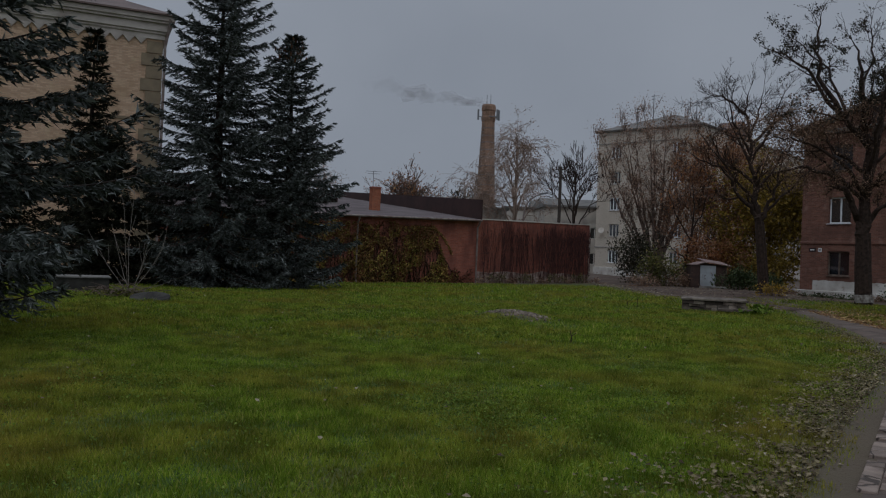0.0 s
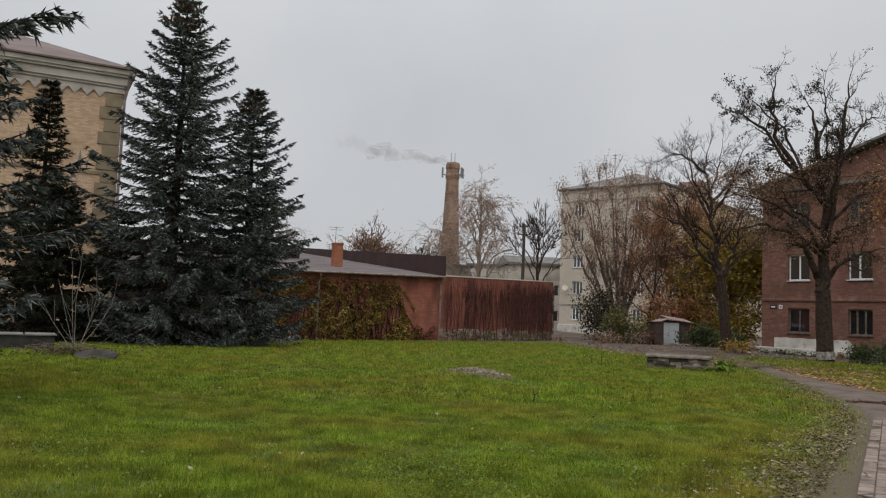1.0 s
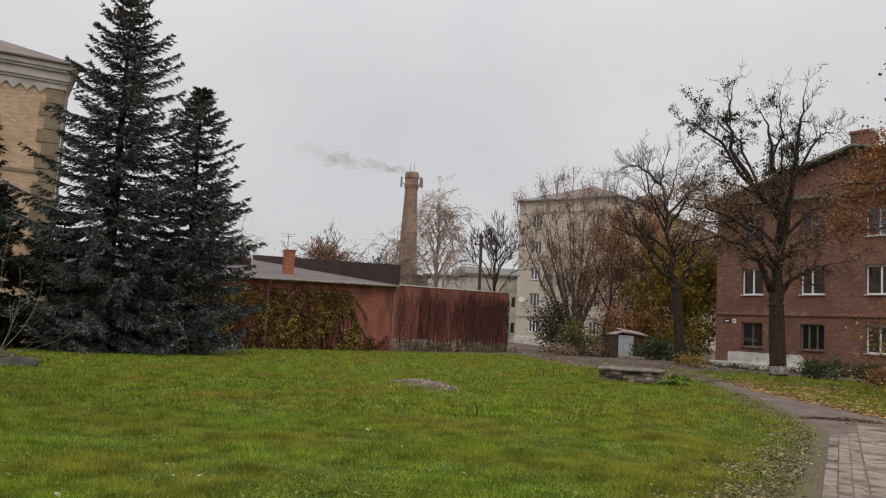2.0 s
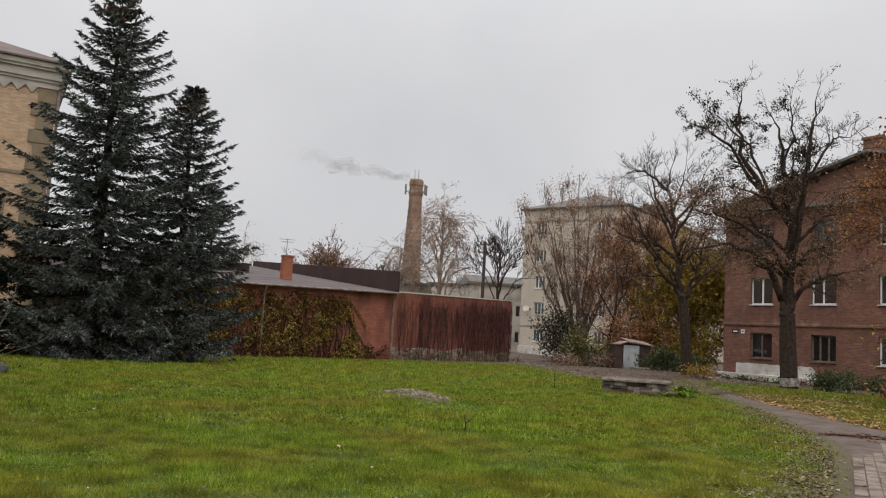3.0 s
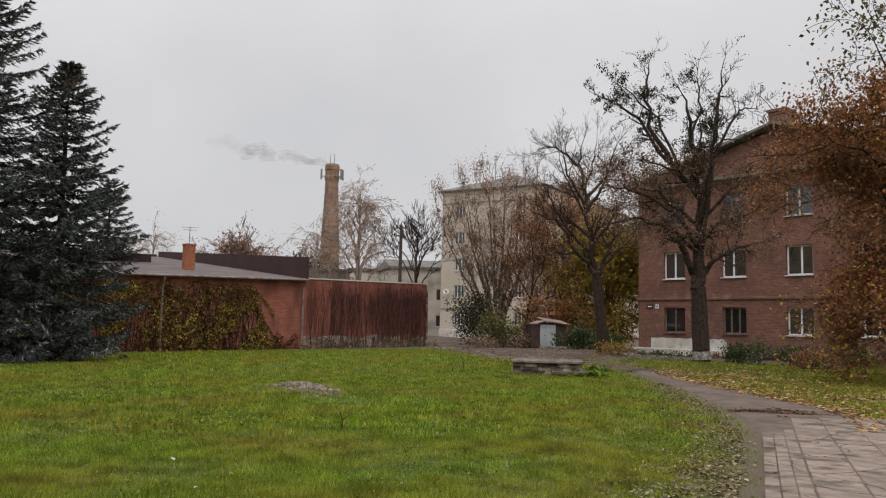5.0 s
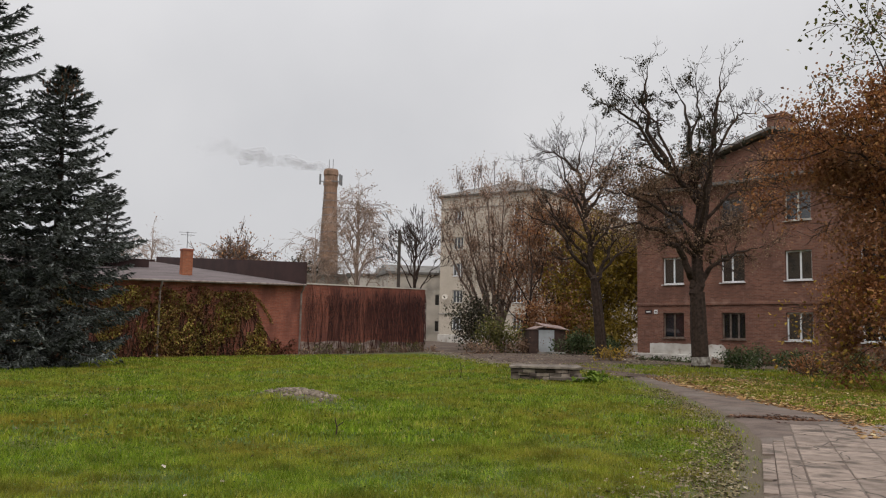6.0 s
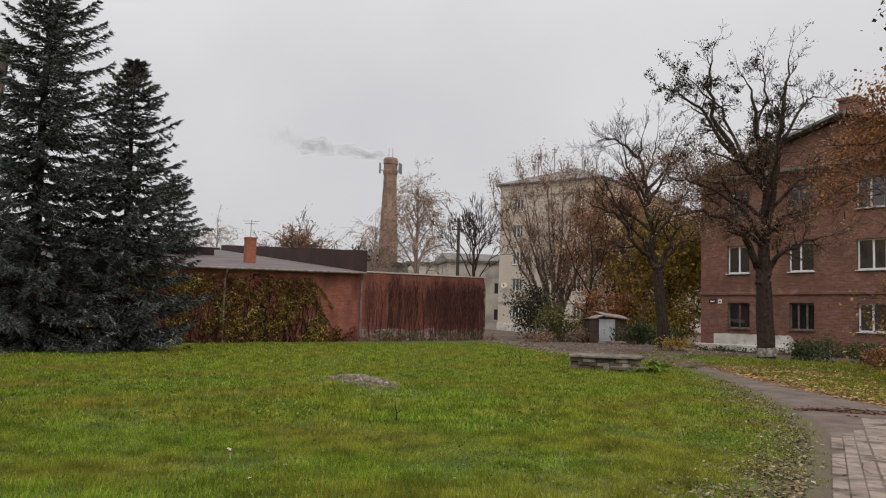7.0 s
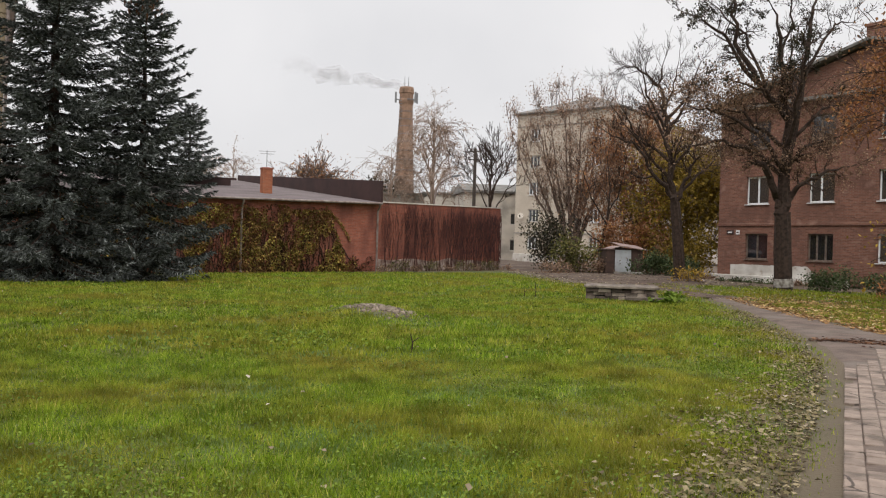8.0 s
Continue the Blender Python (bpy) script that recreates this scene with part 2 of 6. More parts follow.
PAVING = material("paving_concrete", (0.265, 0.208, 0.17), 0.85, (0.185, 0.142, 0.115), 7.0, third=(0.1, 0.078, 0.062), third_scale=2.6, third_at=(0.52, 0.64), through=True, pieces=0.16, bump=0.5, bump_scale=50)
# palest stops: the bluish bloom, with highlights painted onto random needles
NEEDLES = foliage("blue_spruce_needles", [(0.0, (0.022, 0.026, 0.022)), (0.48, (0.062, 0.07, 0.062)), (0.82, (0.135, 0.147, 0.138)), (1.0, (0.27, 0.287, 0.278))], 0.55, 0.05, clump=1.3)
DARK_NEEDLES = foliage("dark_spruce_needles", [(0.0, (0.011, 0.012, 0.008)), (0.7, (0.025, 0.027, 0.017)), (1.0, (0.055, 0.05, 0.03))], 0.6, 0.05, clump=1.5)
CONE = foliage("spruce_cones", [(0.0, (0.06, 0.03, 0.018)), (1.0, (0.17, 0.085, 0.045))], 0.7, 0.0)
BLADES = foliage("lawn_blades", [(0.0, (0.084, 0.128, 0.009)), (0.5, (0.17, 0.262, 0.018)), (0.85, (0.275, 0.35, 0.036)), (1.0, (0.43, 0.37, 0.11))], 0.5, 0.35, patch=(0.29, 0.195, 0.036), patch_scale=0.42, clump=2.1, patch_most=0.64)
WEEDS = foliage("weed_leaves", [(0.0, (0.04, 0.07, 0.008)), (0.5, (0.11, 0.175, 0.018)), (1.0, (0.2, 0.265, 0.045))], 0.7, 0.25)
LITTER = foliage("fallen_leaves", [(0.0, (0.07, 0.05, 0.035)), (0.4, (0.17, 0.13, 0.09)), (0.8, (0.3, 0.24, 0.16)), (1.0, (0.46, 0.41, 0.32))], 0.7, 0.1)
GOLD_LITTER = foliage("yellow_fallen_leaves", [(0.0, (0.15, 0.075, 0.035)), (0.5, (0.33, 0.18, 0.075)), (0.85, (0.46, 0.31, 0.13)), (1.0, (0.55, 0.45, 0.28))], 0.7, 0.15)
RUST_LEAF = foliage("rust_autumn_leaves", [(0.0, (0.15, 0.066, 0.038)), (0.4, (0.3, 0.125, 0.056)), (0.75, (0.42, 0.185, 0.072)), (1.0, (0.48, 0.27, 0.1))], 0.6, 0.35, patch=(0.24, 0.145, 0.09), patch_scale=0.6, clump=1.2)
BROWN_LEAF = foliage("withered_brown_leaves", [(0.0, (0.12, 0.074, 0.05)), (0.6, (0.24, 0.15, 0.1)), (1.0, (0.35, 0.24, 0.16))], 0.7, 0.25)
PALE_LEAF = foliage("pale_withered_leaves", [(0.0, (0.18, 0.115, 0.085)), (0.6, (0.36, 0.24, 0.175)), (1.0, (0.5, 0.365, 0.275))], 0.7, 0.3)
DEAD_CREEPER = foliage("dead_creeper_leaves", [(0.0, (0.05, 0.025, 0.018)), (0.6, (0.12, 0.06, 0.036)), (1.0, (0.2, 0.105, 0.055))], 0.8, 0.15, clump=1.4)
OLIVE_GOLD = foliage("olive_gold_leaves", [(0.0, (0.13, 0.095, 0.018)), (0.5, (0.24, 0.17, 0.03)), (1.0, (0.37, 0.25, 0.045))], 0.6, 0.4)
DARK_POD = foliage("dark_seed_pods", [(0.0, (0.02, 0.02, 0.014)), (0.7, (0.045, 0.045, 0.028)), (1.0, (0.09, 0.075, 0.04))], 0.7, 0.1)
OLIVE_LEAF = foliage("olive_leaves", [(0.0, (0.05, 0.055, 0.018)), (0.6, (0.11, 0.11, 0.03)), (1.0, (0.2, 0.17, 0.05))], 0.6, 0.2)
YELLOW_LEAF = foliage("yellow_leaves", [(0.0, (0.17, 0.11, 0.02)), (0.5, (0.33, 0.215, 0.03)), (1.0, (0.48, 0.32, 0.055))], 0.6, 0.3)
GREEN_LEAF = foliage("shrub_leaves", [(0.0, (0.025, 0.04, 0.015)), (0.6, (0.055, 0.08, 0.03)), (1.0, (0.12, 0.14, 0.06))], 0.6, 0.2)
CREEPER = foliage("creeper_leaves", [(0.0, (0.12, 0.09, 0.026)), (0.45, (0.25, 0.2, 0.05)), (0.8, (0.44, 0.35, 0.09)), (1.0, (0.36, 0.14, 0.055))], 0.6, 0.2, patch=(0.17, 0.075, 0.042), patch_scale=1.1, clump=1.8)


def crack(m, scale, width, colour):
    """Adds thin wandering cracks to a material."""
    n, l = m.node_tree.nodes, m.node_tree.links
    b = n["Principled BSDF"]
    was = b.inputs["Base Color"].links[0].from_socket
    g, w, a, v, k, x = (n.new(s) for s in ("ShaderNodeNewGeometry", "ShaderNodeTexNoise", "ShaderNodeMix", "ShaderNodeTexVoronoi", "ShaderNodeMapRange", "ShaderNodeMix"))
    w.inputs["Scale"].default_value = 3.0
    a.data_type, a.inputs["Factor"].default_value = "RGBA", 0.12
    v.feature, v.inputs["Scale"].default_value = "DISTANCE_TO_EDGE", scale
    k.inputs["From Min"].default_value, k.inputs["From Max"].default_value = width, width * 2.2
    x.data_type = "RGBA"
    l.new(g.outputs["Position"], w.inputs["Vector"])
    l.new(g.outputs["Position"], a.inputs["A"])
    l.new(w.outputs["Color"], a.inputs["B"])
    l.new(a.outputs["Result"], v.inputs["Vector"])
    l.new(v.outputs["Distance"], k.inputs["Value"])
    l.new(k.outputs["Result"], x.inputs["Factor"])
    x.inputs["A"].default_value = (*colour, 1)
    l.new(was, x.inputs["B"])
    l.new(x.outputs["Result"], b.inputs["Base Color"])


crack(PAVING, 1.3, 0.0055, (0.07, 0.055, 0.045))

# ---- building blocks ----
class Geo:
    """Points and faces of one mesh, gathered before it is made."""

    def __init__(self):
        self.v, self.f = [], []

    def add(self, verts, faces):
        k = len(self.v)
        self.v += [tuple(p) for p in verts]
        self.f += [tuple(k + i for i in face) for face in faces]

    def box(self, lo, hi, m=None, cut=0.0):
        """A box; cut: the width of the chamfer round its top."""
        (a, b, c), (d, e, f) = lo, hi
        ring = [[(a, b, c), (d, b, c), (d, e, c), (a, e, c)], [(a, b, f - cut), (d, b, f - cut), (d, e, f - cut), (a, e, f - cut)]]
        if cut:
            ring.append([(a + cut, b + cut, f), (d - cut, b + cut, f), (d - cut, e - cut, f), (a + cut, e - cut, f)])
        self.rings(ring, m)

    def rings(self, ring, m=None, closed=True):
        """A skin over rings of equally many points, with both ends filled."""
        n, vs, fs = len(ring[0]), [Vector(p) for r in ring for p in r], []
        if m:
            vs = [m @ p for p in vs]
        for i in range(len(ring) - 1):
            fs += [(i * n + k, i * n + (k + 1) % n, (i + 1) * n + (k + 1) % n, (i + 1) * n + k) for k in range(n)]
        if closed:
            fs += [tuple(reversed(range(n))), tuple(range((len(ring) - 1) * n, len(ring) * n))]
        self.add(vs, fs)

    def tube(self, pts, radii, sides=5):
        pts = [Vector(p) for p in pts]
        ring, side = [], None
        for i, p in enumerate(pts):
            d = (pts[min(i + 1, len(pts) - 1)] - pts[max(i - 1, 0)]).normalized()
            if side is None:
                side = d.orthogonal().normalized()
            side = (side - d * side.dot(d)).normalized()
            up = d.cross(side)
            ring.append([p + (side * math.cos(a) + up * math.sin(a)) * radii[i] for a in (2 * math.pi * k / sides for k in range(sides))])
        self.rings(ring)

    def leaf(self, p, size, rng, flat=0.0):
        """A four-cornered leaf, turned at random; flat 1 lies level."""
        a, b = rng.uniform(0, 6.283), rng.uniform(-1.3, 1.3) * (1 - flat)
        u = Vector((math.cos(a) * math.cos(b), math.sin(a) * math.cos(b), math.sin(b)))
        w = Vector((-math.sin(a), math.cos(a), rng.uniform(-0.8, 0.8) * (1 - flat))).normalized()
        p, u, w = Vector(p), u * size, w * size * 0.42
        lift = Vector((0, 0, size * 0.12))
        self.add([p - u * 0.5, p + w + lift, p + u * 0.5, p - w + lift], [(0, 1, 2, 3)])

    def wall(self, length, height, thick, holes, top=None):
        """An upright wall along x with its face at y = 0 and its back at y = thick; holes: (x0, x1, z0, z1), with their reveals.
        top: a function of x for the height of a sloping top."""
        xs = sorted({0.0, length, *(h[0] for h in holes), *(h[1] for h in holes)})
        zs = sorted({0.0, height, *(h[2] for h in holes), *(h[3] for h in holes)})
        for x0, x1 in zip(xs, xs[1:]):
            for z0, z1 in zip(zs, zs[1:]):
                if any(h[0] <= x0 and x1 <= h[1] and h[2] <= z0 and z1 <= h[3] for h in holes):
                    continue
                for y, order in ((0, (0, 1, 2, 3)), (thick, (3, 2, 1, 0))):
                    q = [(x0, y, z0), (x1, y, z0), (x1, y, z1), (x0, y, z1)]
                    self.add([q[i] for i in order], [(0, 1, 2, 3)])
        for x0, x1, z0, z1 in [(0, length, 0, height), *holes]:
            q = [(x0, z0), (x1, z0), (x1, z1), (x0, z1)]
            for (a, b), (c, d) in zip(q, q[1:] + q[:1]):
                self.add([(a, 0, b), (a, thick, b), (c, thick, d), (c, 0, d)], [(0, 1, 2, 3)])

    def mesh(self, name, mat, smooth=False):
        me = bpy.data.meshes.new(name)
        me.from_pydata(self.v, [], self.f)
        me.materials.append(mat)
        if smooth:
            me.polygons.foreach_set("use_smooth", [True] * len(me.polygons))
        me.update()
        return me


def part(name, geo, mat, parent, label="", smooth=False, at=None):
    ob = new(name, geo.mesh(name, mat, smooth))
    ob.parent = parent
    if at is not None:
        ob.matrix_basis = at
    return tagged(ob, label)


def thing(name, place, label, category, group="", kind="", turn=0.0):
    """An empty at a thing's base, under which its parts hang."""
    ob = new(name)
    ob.empty_display_size = 0.3
    ob.matrix_basis = pose(*place, 0, 0, turn)
    return tagged(ob, label, category, group, kind)


def single(name, geo, mat, place, label, category, group="", kind="", turn=0.0, smooth=False):
    ob = new(name, geo.mesh(name, mat, smooth))
    ob.matrix_basis = pose(*place, 0, 0, turn)
    return tagged(ob, label, category, group, kind)


def smooth_step(a, b, x):
    k = min(1.0, max(0.0, (x - a) / (b - a)))
    return k * k * (3 - 2 * k)


def heap_frame(x, y):
    """Along and across the low gravel heap on the lawn."""
    return 0.46 * (x - 2.4) - 0.89 * (y - 20.3), 0.89 * (x - 2.4) + 0.46 * (y - 20.3)


def lie(x, y):
    """The height of the ground: level near by, falling gently to the west beyond the lawn, with the lawn's low swells."""
    far = smooth_step(22, 46, y)
    h = far * max(-0.5, min(0.3, 0.02 * (x - 4))) * (1 - smooth_step(17.5, 21.5, x))
    if -40 < x < 40 and -10 < y < 60:
        h += 0.025 * noise.noise((x * 0.25, y * 0.25, 0)) + 0.012 * noise.noise((x * 0.9, y * 0.9, 3))
        u, v = heap_frame(x, y)
        h += 0.16 * math.exp(-(u / 1.3) ** 2 - (v / 0.55) ** 2)
    return h

# ---- ground ----
LEFT_EDGE = [(-4.5, -6.0), (-0.9, 0.0), (1.9, 4.2), (4.15, 7.7), (5.6, 9.9), (7.1, 12.2), (8.2, 14.1), (9.6, 17.2), (10.85, 20.9), (12.5, 26.0), (13.0, 29.0)]
RIGHT_EDGE = [(-1.9, -6.0), (1.7, 0.0), (4.4, 4.2), (6.5, 7.7), (7.85, 9.9), (9.1, 12.2), (10.3, 14.1), (12.0, 17.4), (12.2, 20.9), (13.3, 26.0), (14.0, 29.0)]


def edge_at(edge, y):
    for (x0, y0), (x1, y1) in zip(edge, edge[1:]):
        if y0 <= y <= y1:
            return x0 + (x1 - x0) * (y - y0) / (y1 - y0)
    return None


def bareness(x, y):
    """How far the turf is worn away beside the track and under the trees: 0 full grass, 1 bare soil."""
    b, l, r = 0.0, edge_at(LEFT_EDGE, y), edge_at(RIGHT_EDGE, y)
    if l is not None:
        b = max(b, 0.92 * smooth_step(l - 1.05, l + 0.1, x + 0.35 * noise.noise((x * 0.8, y * 0.8, 5))) if x < (l + r) / 2 else max(smooth_step(r + 0.5, r, x), 0.5 * smooth_step(7, 2, x - r) * (0.6 + noise.noise((x * 0.6, y * 0.6, 4)))))
    u, v = heap_frame(x, y)
    b = max(b, 0.95 * smooth_step(1.2, 0.6, math.hypot(u / 1.4, v / 0.5) + 0.5 * noise.noise((x * 2.2, y * 2.2, 6))))
    if y > 31 and x > 8:
        b = max(b, smooth_step(33, 38, y + 1.5 * noise.noise((x * 0.3, y * 0.3, 8))) * smooth_step(9.0, 11.5, x))
    if y > 34:
        b = max(b, 0.7 * smooth_step(44.8, 46.6, y - 0.42 * x))
    for cx, cy, rad in ((-8.3, 32.4, 2.4), (-5.6, 33.2, 2.0), (-13.5, 31, 3.5)):
        b = max(b, smooth_step(rad, rad * 0.4, math.hypot(x - cx, y - cy)))
    return b


def build_ground():
    near_x = [-30 + 0.35 * i for i in range(201)]
    near_y = [-8 + 0.35 * i for i in range(201)]
    xs = [-2500, -1200, -600, -300, -150, -90, -60, -44, -36, *near_x, 46, 54, 70, 100, 160, 300, 600, 1200, 2500]
    ys = [-2500, -1200, -500, -200, -80, -40, -22, -14, *near_y, 68, 74, 84, 100, 130, 180, 300, 600, 1200, 2500]
    me = bpy.data.meshes.new("ground")
    me.from_pydata([(x, y, lie(x, y)) for y in ys for x in xs], [], [(j * len(xs) + i, j * len(xs) + i + 1, (j + 1) * len(xs) + i + 1, (j + 1) * len(xs) + i)
                                                                     for j in range(len(ys) - 1) for i in range(len(xs) - 1)])
    worn = me.attributes.new("worn", "FLOAT", "POINT")
    worn.data.foreach_set("value", [bareness(x, y) for y in ys for x in xs])
    m = material("lawn_turf", (0.07, 0.115, 0.018), 0.95, (0.045, 0.08, 0.012), 3.0, third=(0.12, 0.105, 0.03), third_scale=0.33, third_at=(0.45, 0.68), bump=1.0, bump_scale=30)
    n, l = m.node_tree.nodes, m.node_tree.links
    b = n["Principled BSDF"]
    turf = b.inputs["Base Color"].links[0].from_socket
    a, t, s, x = (n.new(k) for k in ("ShaderNodeAttribute", "ShaderNodeTexNoise", "ShaderNodeMix", "ShaderNodeMix"))
    a.attribute_name, s.data_type, x.data_type = "worn", "RGBA", "RGBA"
    t.inputs["Scale"].default_value, t.inputs["Detail"].default_value = 6.0, 8.0
    s.inputs["A"].default_value, s.inputs["B"].default_value = (0.06, 0.044, 0.032, 1), (0.155, 0.116, 0.085, 1)
    l.new(t.outputs["Fac"], s.inputs["Factor"])
    l.new(a.outputs["Fac"], x.inputs["Factor"])
    l.new(turf, x.inputs["A"])
    l.new(s.outputs["Result"], x.inputs["B"])
    l.new(x.outputs["Result"], b.inputs["Base Color"])
    me.materials.append(m)
    me.polygons.foreach_set("use_smooth", [True] * len(me.polygons))
    ob = new("ground", me)
    tagged(ob, "green autumn lawn with yellowed and worn patches", "ground", kind="structure")
    return ob


build_ground()


def strip(name, left, right, mat, lift, label, category, cols=6, step=0.5):
    g, rows = Geo(), []
    y = left[0][1]
    while y <= left[-1][1] + 1e-6:
        a, b = edge_at(left, y), edge_at(right, y)
        a += 0.12 * noise.noise((y * 1.3, 0, 1)) + 0.06 * noise.noise((y * 4, 0, 2))
        b += 0.12 * noise.noise((y * 1.3, 7, 1)) + 0.06 * noise.noise((y * 4, 9, 2))
        rows.append([(a + (b - a) * i / cols, y, lie(a + (b - a) * i / cols, y) + (lift if 0 < i < cols else -0.02)) for i in range(cols + 1)])
        y += step
    n = cols + 1
    g.add([p for r in rows for p in r], [(j * n + i, j * n + i + 1, (j + 1) * n + i + 1, (j + 1) * n + i) for j in range(len(rows) - 1) for i in range(cols)])
    return single(name, g, mat, (0, 0, 0), label, category, kind="structure", smooth=True)


strip("path", LEFT_EDGE, RIGHT_EDGE, TRACK, 0.02, "worn grey-brown footpath with muddy edges", "path")
strip("dirt_track", [(12.6, 28.5), (12.4, 34), (10.9, 41), (11.6, 52), (12.0, 70), (14, 90)], [(14.2, 28.5), (15.8, 35), (18.6, 41), (16.5, 52), (18, 70), (22, 90)], SOIL, 0.03,
      "bare brown earth track strewn with leaves", "path", 10, 1.0)


# ---- windows shared by the houses ----
def window(parent, x, z, w, h, mat, deep=0.14, mullions=(0.5,), transom=None, sill=True, curtain=None, bars=0.055, name="window"):
    """A window set into an opening of a wall that runs along x, seen from -y."""
    top = new(name)
    top.parent = parent
    top.matrix_basis = pose(x, 0, z)
    g, b = Geo(), bars
    for lo, hi in (((0, 0, 0), (b, 0.07, h)), ((w - b, 0, 0), (w, 0.07, h)), ((b, 0, 0), (w - b, 0.07, b)), ((b, 0, h - b), (w - b, 0.07, h))):
        g.box((lo[0], deep, lo[2]), (hi[0], deep + 0.07, hi[2]))
    for k in mullions:
        g.box((w * k - b * 0.6, deep - 0.006, b), (w * k + b * 0.6, deep + 0.066, h - b))
    if transom:
        g.box((b, deep - 0.003, h * transom - b / 2), (w - b, deep + 0.063, h * transom + b / 2))
    part("window_frame", g, mat, top)
    edges = [0, *mullions, 1]
    for a, c in zip(edges, edges[1:]):
        p = Geo()
        p.box((w * a + b * 0.5, deep + 0.03, b * 0.8), (w * c - b * 0.5, deep + 0.036, h - b * 0.8))
        pane = part("pane", p, GLASS, top)
        pane.visible_shadow = False
    if curtain:
        p, n = Geo(), 10
        for a, c in curtain:
            pts = [(w * (a + (c - a) * i / n), deep + 0.2 + 0.025 * math.sin(i * 2.3 + x), zz) for zz in (0.05, h) for i in range(n + 1)]
            p.add(pts, [(i, i + 1, n + 2 + i, n + 1 + i) for i in range(n)])
        part("curtain", p, WHITE, top, "pale net curtain")
    if sill:
        p = Geo()
        p.box((-0.06, -0.09, -0.05), (w + 0.06, deep + 0.02, -0.01))
        part("window_sill", p, mat, top)
    return top


# ---- the low brick building and its yard wall ----
WALL_L, WALL_M, WALL_R = Vector((-13.6, 40.6)), Vector((3.15, 48.05)), Vector((10.6, 52.7))


def heading(a, b):
    return math.degrees(math.atan2(b.y - a.y, b.x - a.x))


def build_low_building():
    d = WALL_M - WALL_L
    run, turn = d.length, heading(WALL_L, WALL_M)
    top = thing("low_brick_building", (WALL_L.x, WALL_L.y, -0.35), "long low red brick building under creeper with grey sheet roof", "building", turn=turn)
    rise = 0.2
    zl, zr, deep, slope = 3.68, 4.0, 27.0, 0.1
    g = Geo()
    g.wall(run, zl, 0.4, [])
    g.add([(0, 0, zl), (run, 0, zl), (run, 0, zr), (run, 0.4, zr), (0, 0.4, zl), (run, 0.4, zl)], [(0, 1, 2), (4, 3, 5), (0, 2, 3, 4)])
    part("front_wall", g, RED_BRICK, top)
    g = Geo()
    g.rings([[(run - 0.4, 0.4, 0), (run, 0.4, 0), (run, 0.4, zr), (run - 0.4, 0.4, zr)], [(run - 0.4, deep, 0), (run, deep, 0), (run, deep, zr + slope * deep), (run - 0.4, deep, zr + slope * deep)]])
    part("end_wall", g, RED_BRICK, top)
    g = Geo()
    g.rings([[(0, 0.4, 0), (0.4, 0.4, 0), (0.4, 0.4, zl), (0, 0.4, zl)], [(0, deep, 0), (0.4, deep, 0), (0.4, deep, zl + slope * deep), (0, deep, zl + slope * deep)]])
    g.box((0.4, deep - 0.4, 0), (run - 0.4, deep, zl + slope * deep))
    part("rear_wall", g, RED_BRICK, top)
    # corrugated sheet roof with a little overhang
    g, n = Geo(), int(run / 0.12)
    pts = []
    for i in range(n + 1):
        x = run * i / n - 0.0
        z = zl + (zr - zl) * i / n + 0.06 + (0.025 if i % 2 else 0.0)
        pts += [(x, -0.35, z - slope * 0.35), (x, deep, z + slope * deep), (x, deep, z + slope * deep - 0.03), (x, -0.35, z - slope * 0.35 - 0.03)]
    fs = []
    for i in range(n):
        a, b = 4 * i, 4 * i + 4
        fs += [(a, b, b + 1, a + 1), (a + 2, b + 2, b + 3, a + 3), (a + 3, b + 3, b, a)]
    g.add(pts, fs)
    part("roof", g, ROOF_METAL, top, "grey corrugated sheet roof")
    # gutter board, downpipes, dark sheet parapets
    g = Geo()
    g.tube([(0, -0.4, zl - 0.02), (run, -0.4, zr - 0.02)], [0.06, 0.06], 8)
    part("gutter", g, PIPE, top)
    for x in (run - 0.12, run - 7.5):
        g = Geo()
        zt = zl + (zr - zl) * x / run
        g.tube([(x, -0.4, zt - 0.05), (x, -0.3, zt - 0.25), (x, -0.1, zt - 0.4), (x, -0.1, 0.35), (x, -0.22, 0.22)], [0.055] * 5, 8)
        part("downpipe", g, PIPE, top)
    g = Geo()
    g.rings([[(run - 0.05, -0.3, zr), (run + 0.06, -0.3, zr), (run + 0.06, -0.3, zr + 1.2), (run - 0.05, -0.3, zr + 1.2)],
             [(run - 0.05, deep, zr + slope * deep), (run + 0.06, deep, zr + slope * deep), (run + 0.06, deep, zr + slope * deep + 0.5), (run - 0.05, deep, zr + slope * deep + 0.5)]])
    part("parapet", g, DARK_METAL, top, "dark brown sheet-metal parapet")
    g = Geo()
    g.box((-0.1, deep - 0.1, zl + slope * deep), (run - 0.2, deep + 0.05, zl + slope * deep + 0.55))
    part("rear_parapet", g, DARK_METAL, top, "dark brown sheet-metal parapet")
    g = Geo()
    zu = zl + 0.06 + 1.4 + 0.2
    g.box((run - 11.0, 14.0, zu - 0.1), (run - 4.2, 14.15, zu + 0.55))
    part("roof_upstand", g, DARK_METAL, top, "dark brown sheet-metal upstand")
    # the brick flue and the aerial beside it
    flue = new("flue")
    flue.parent = top
    flue.matrix_basis = pose(run - 4.68, 5.0, zl + 0.55)
    tagged(flue, "orange-red brick flue")
    g = Geo()
    g.box((-0.27, -0.27, 0), (0.27, 0.27, 1.6))
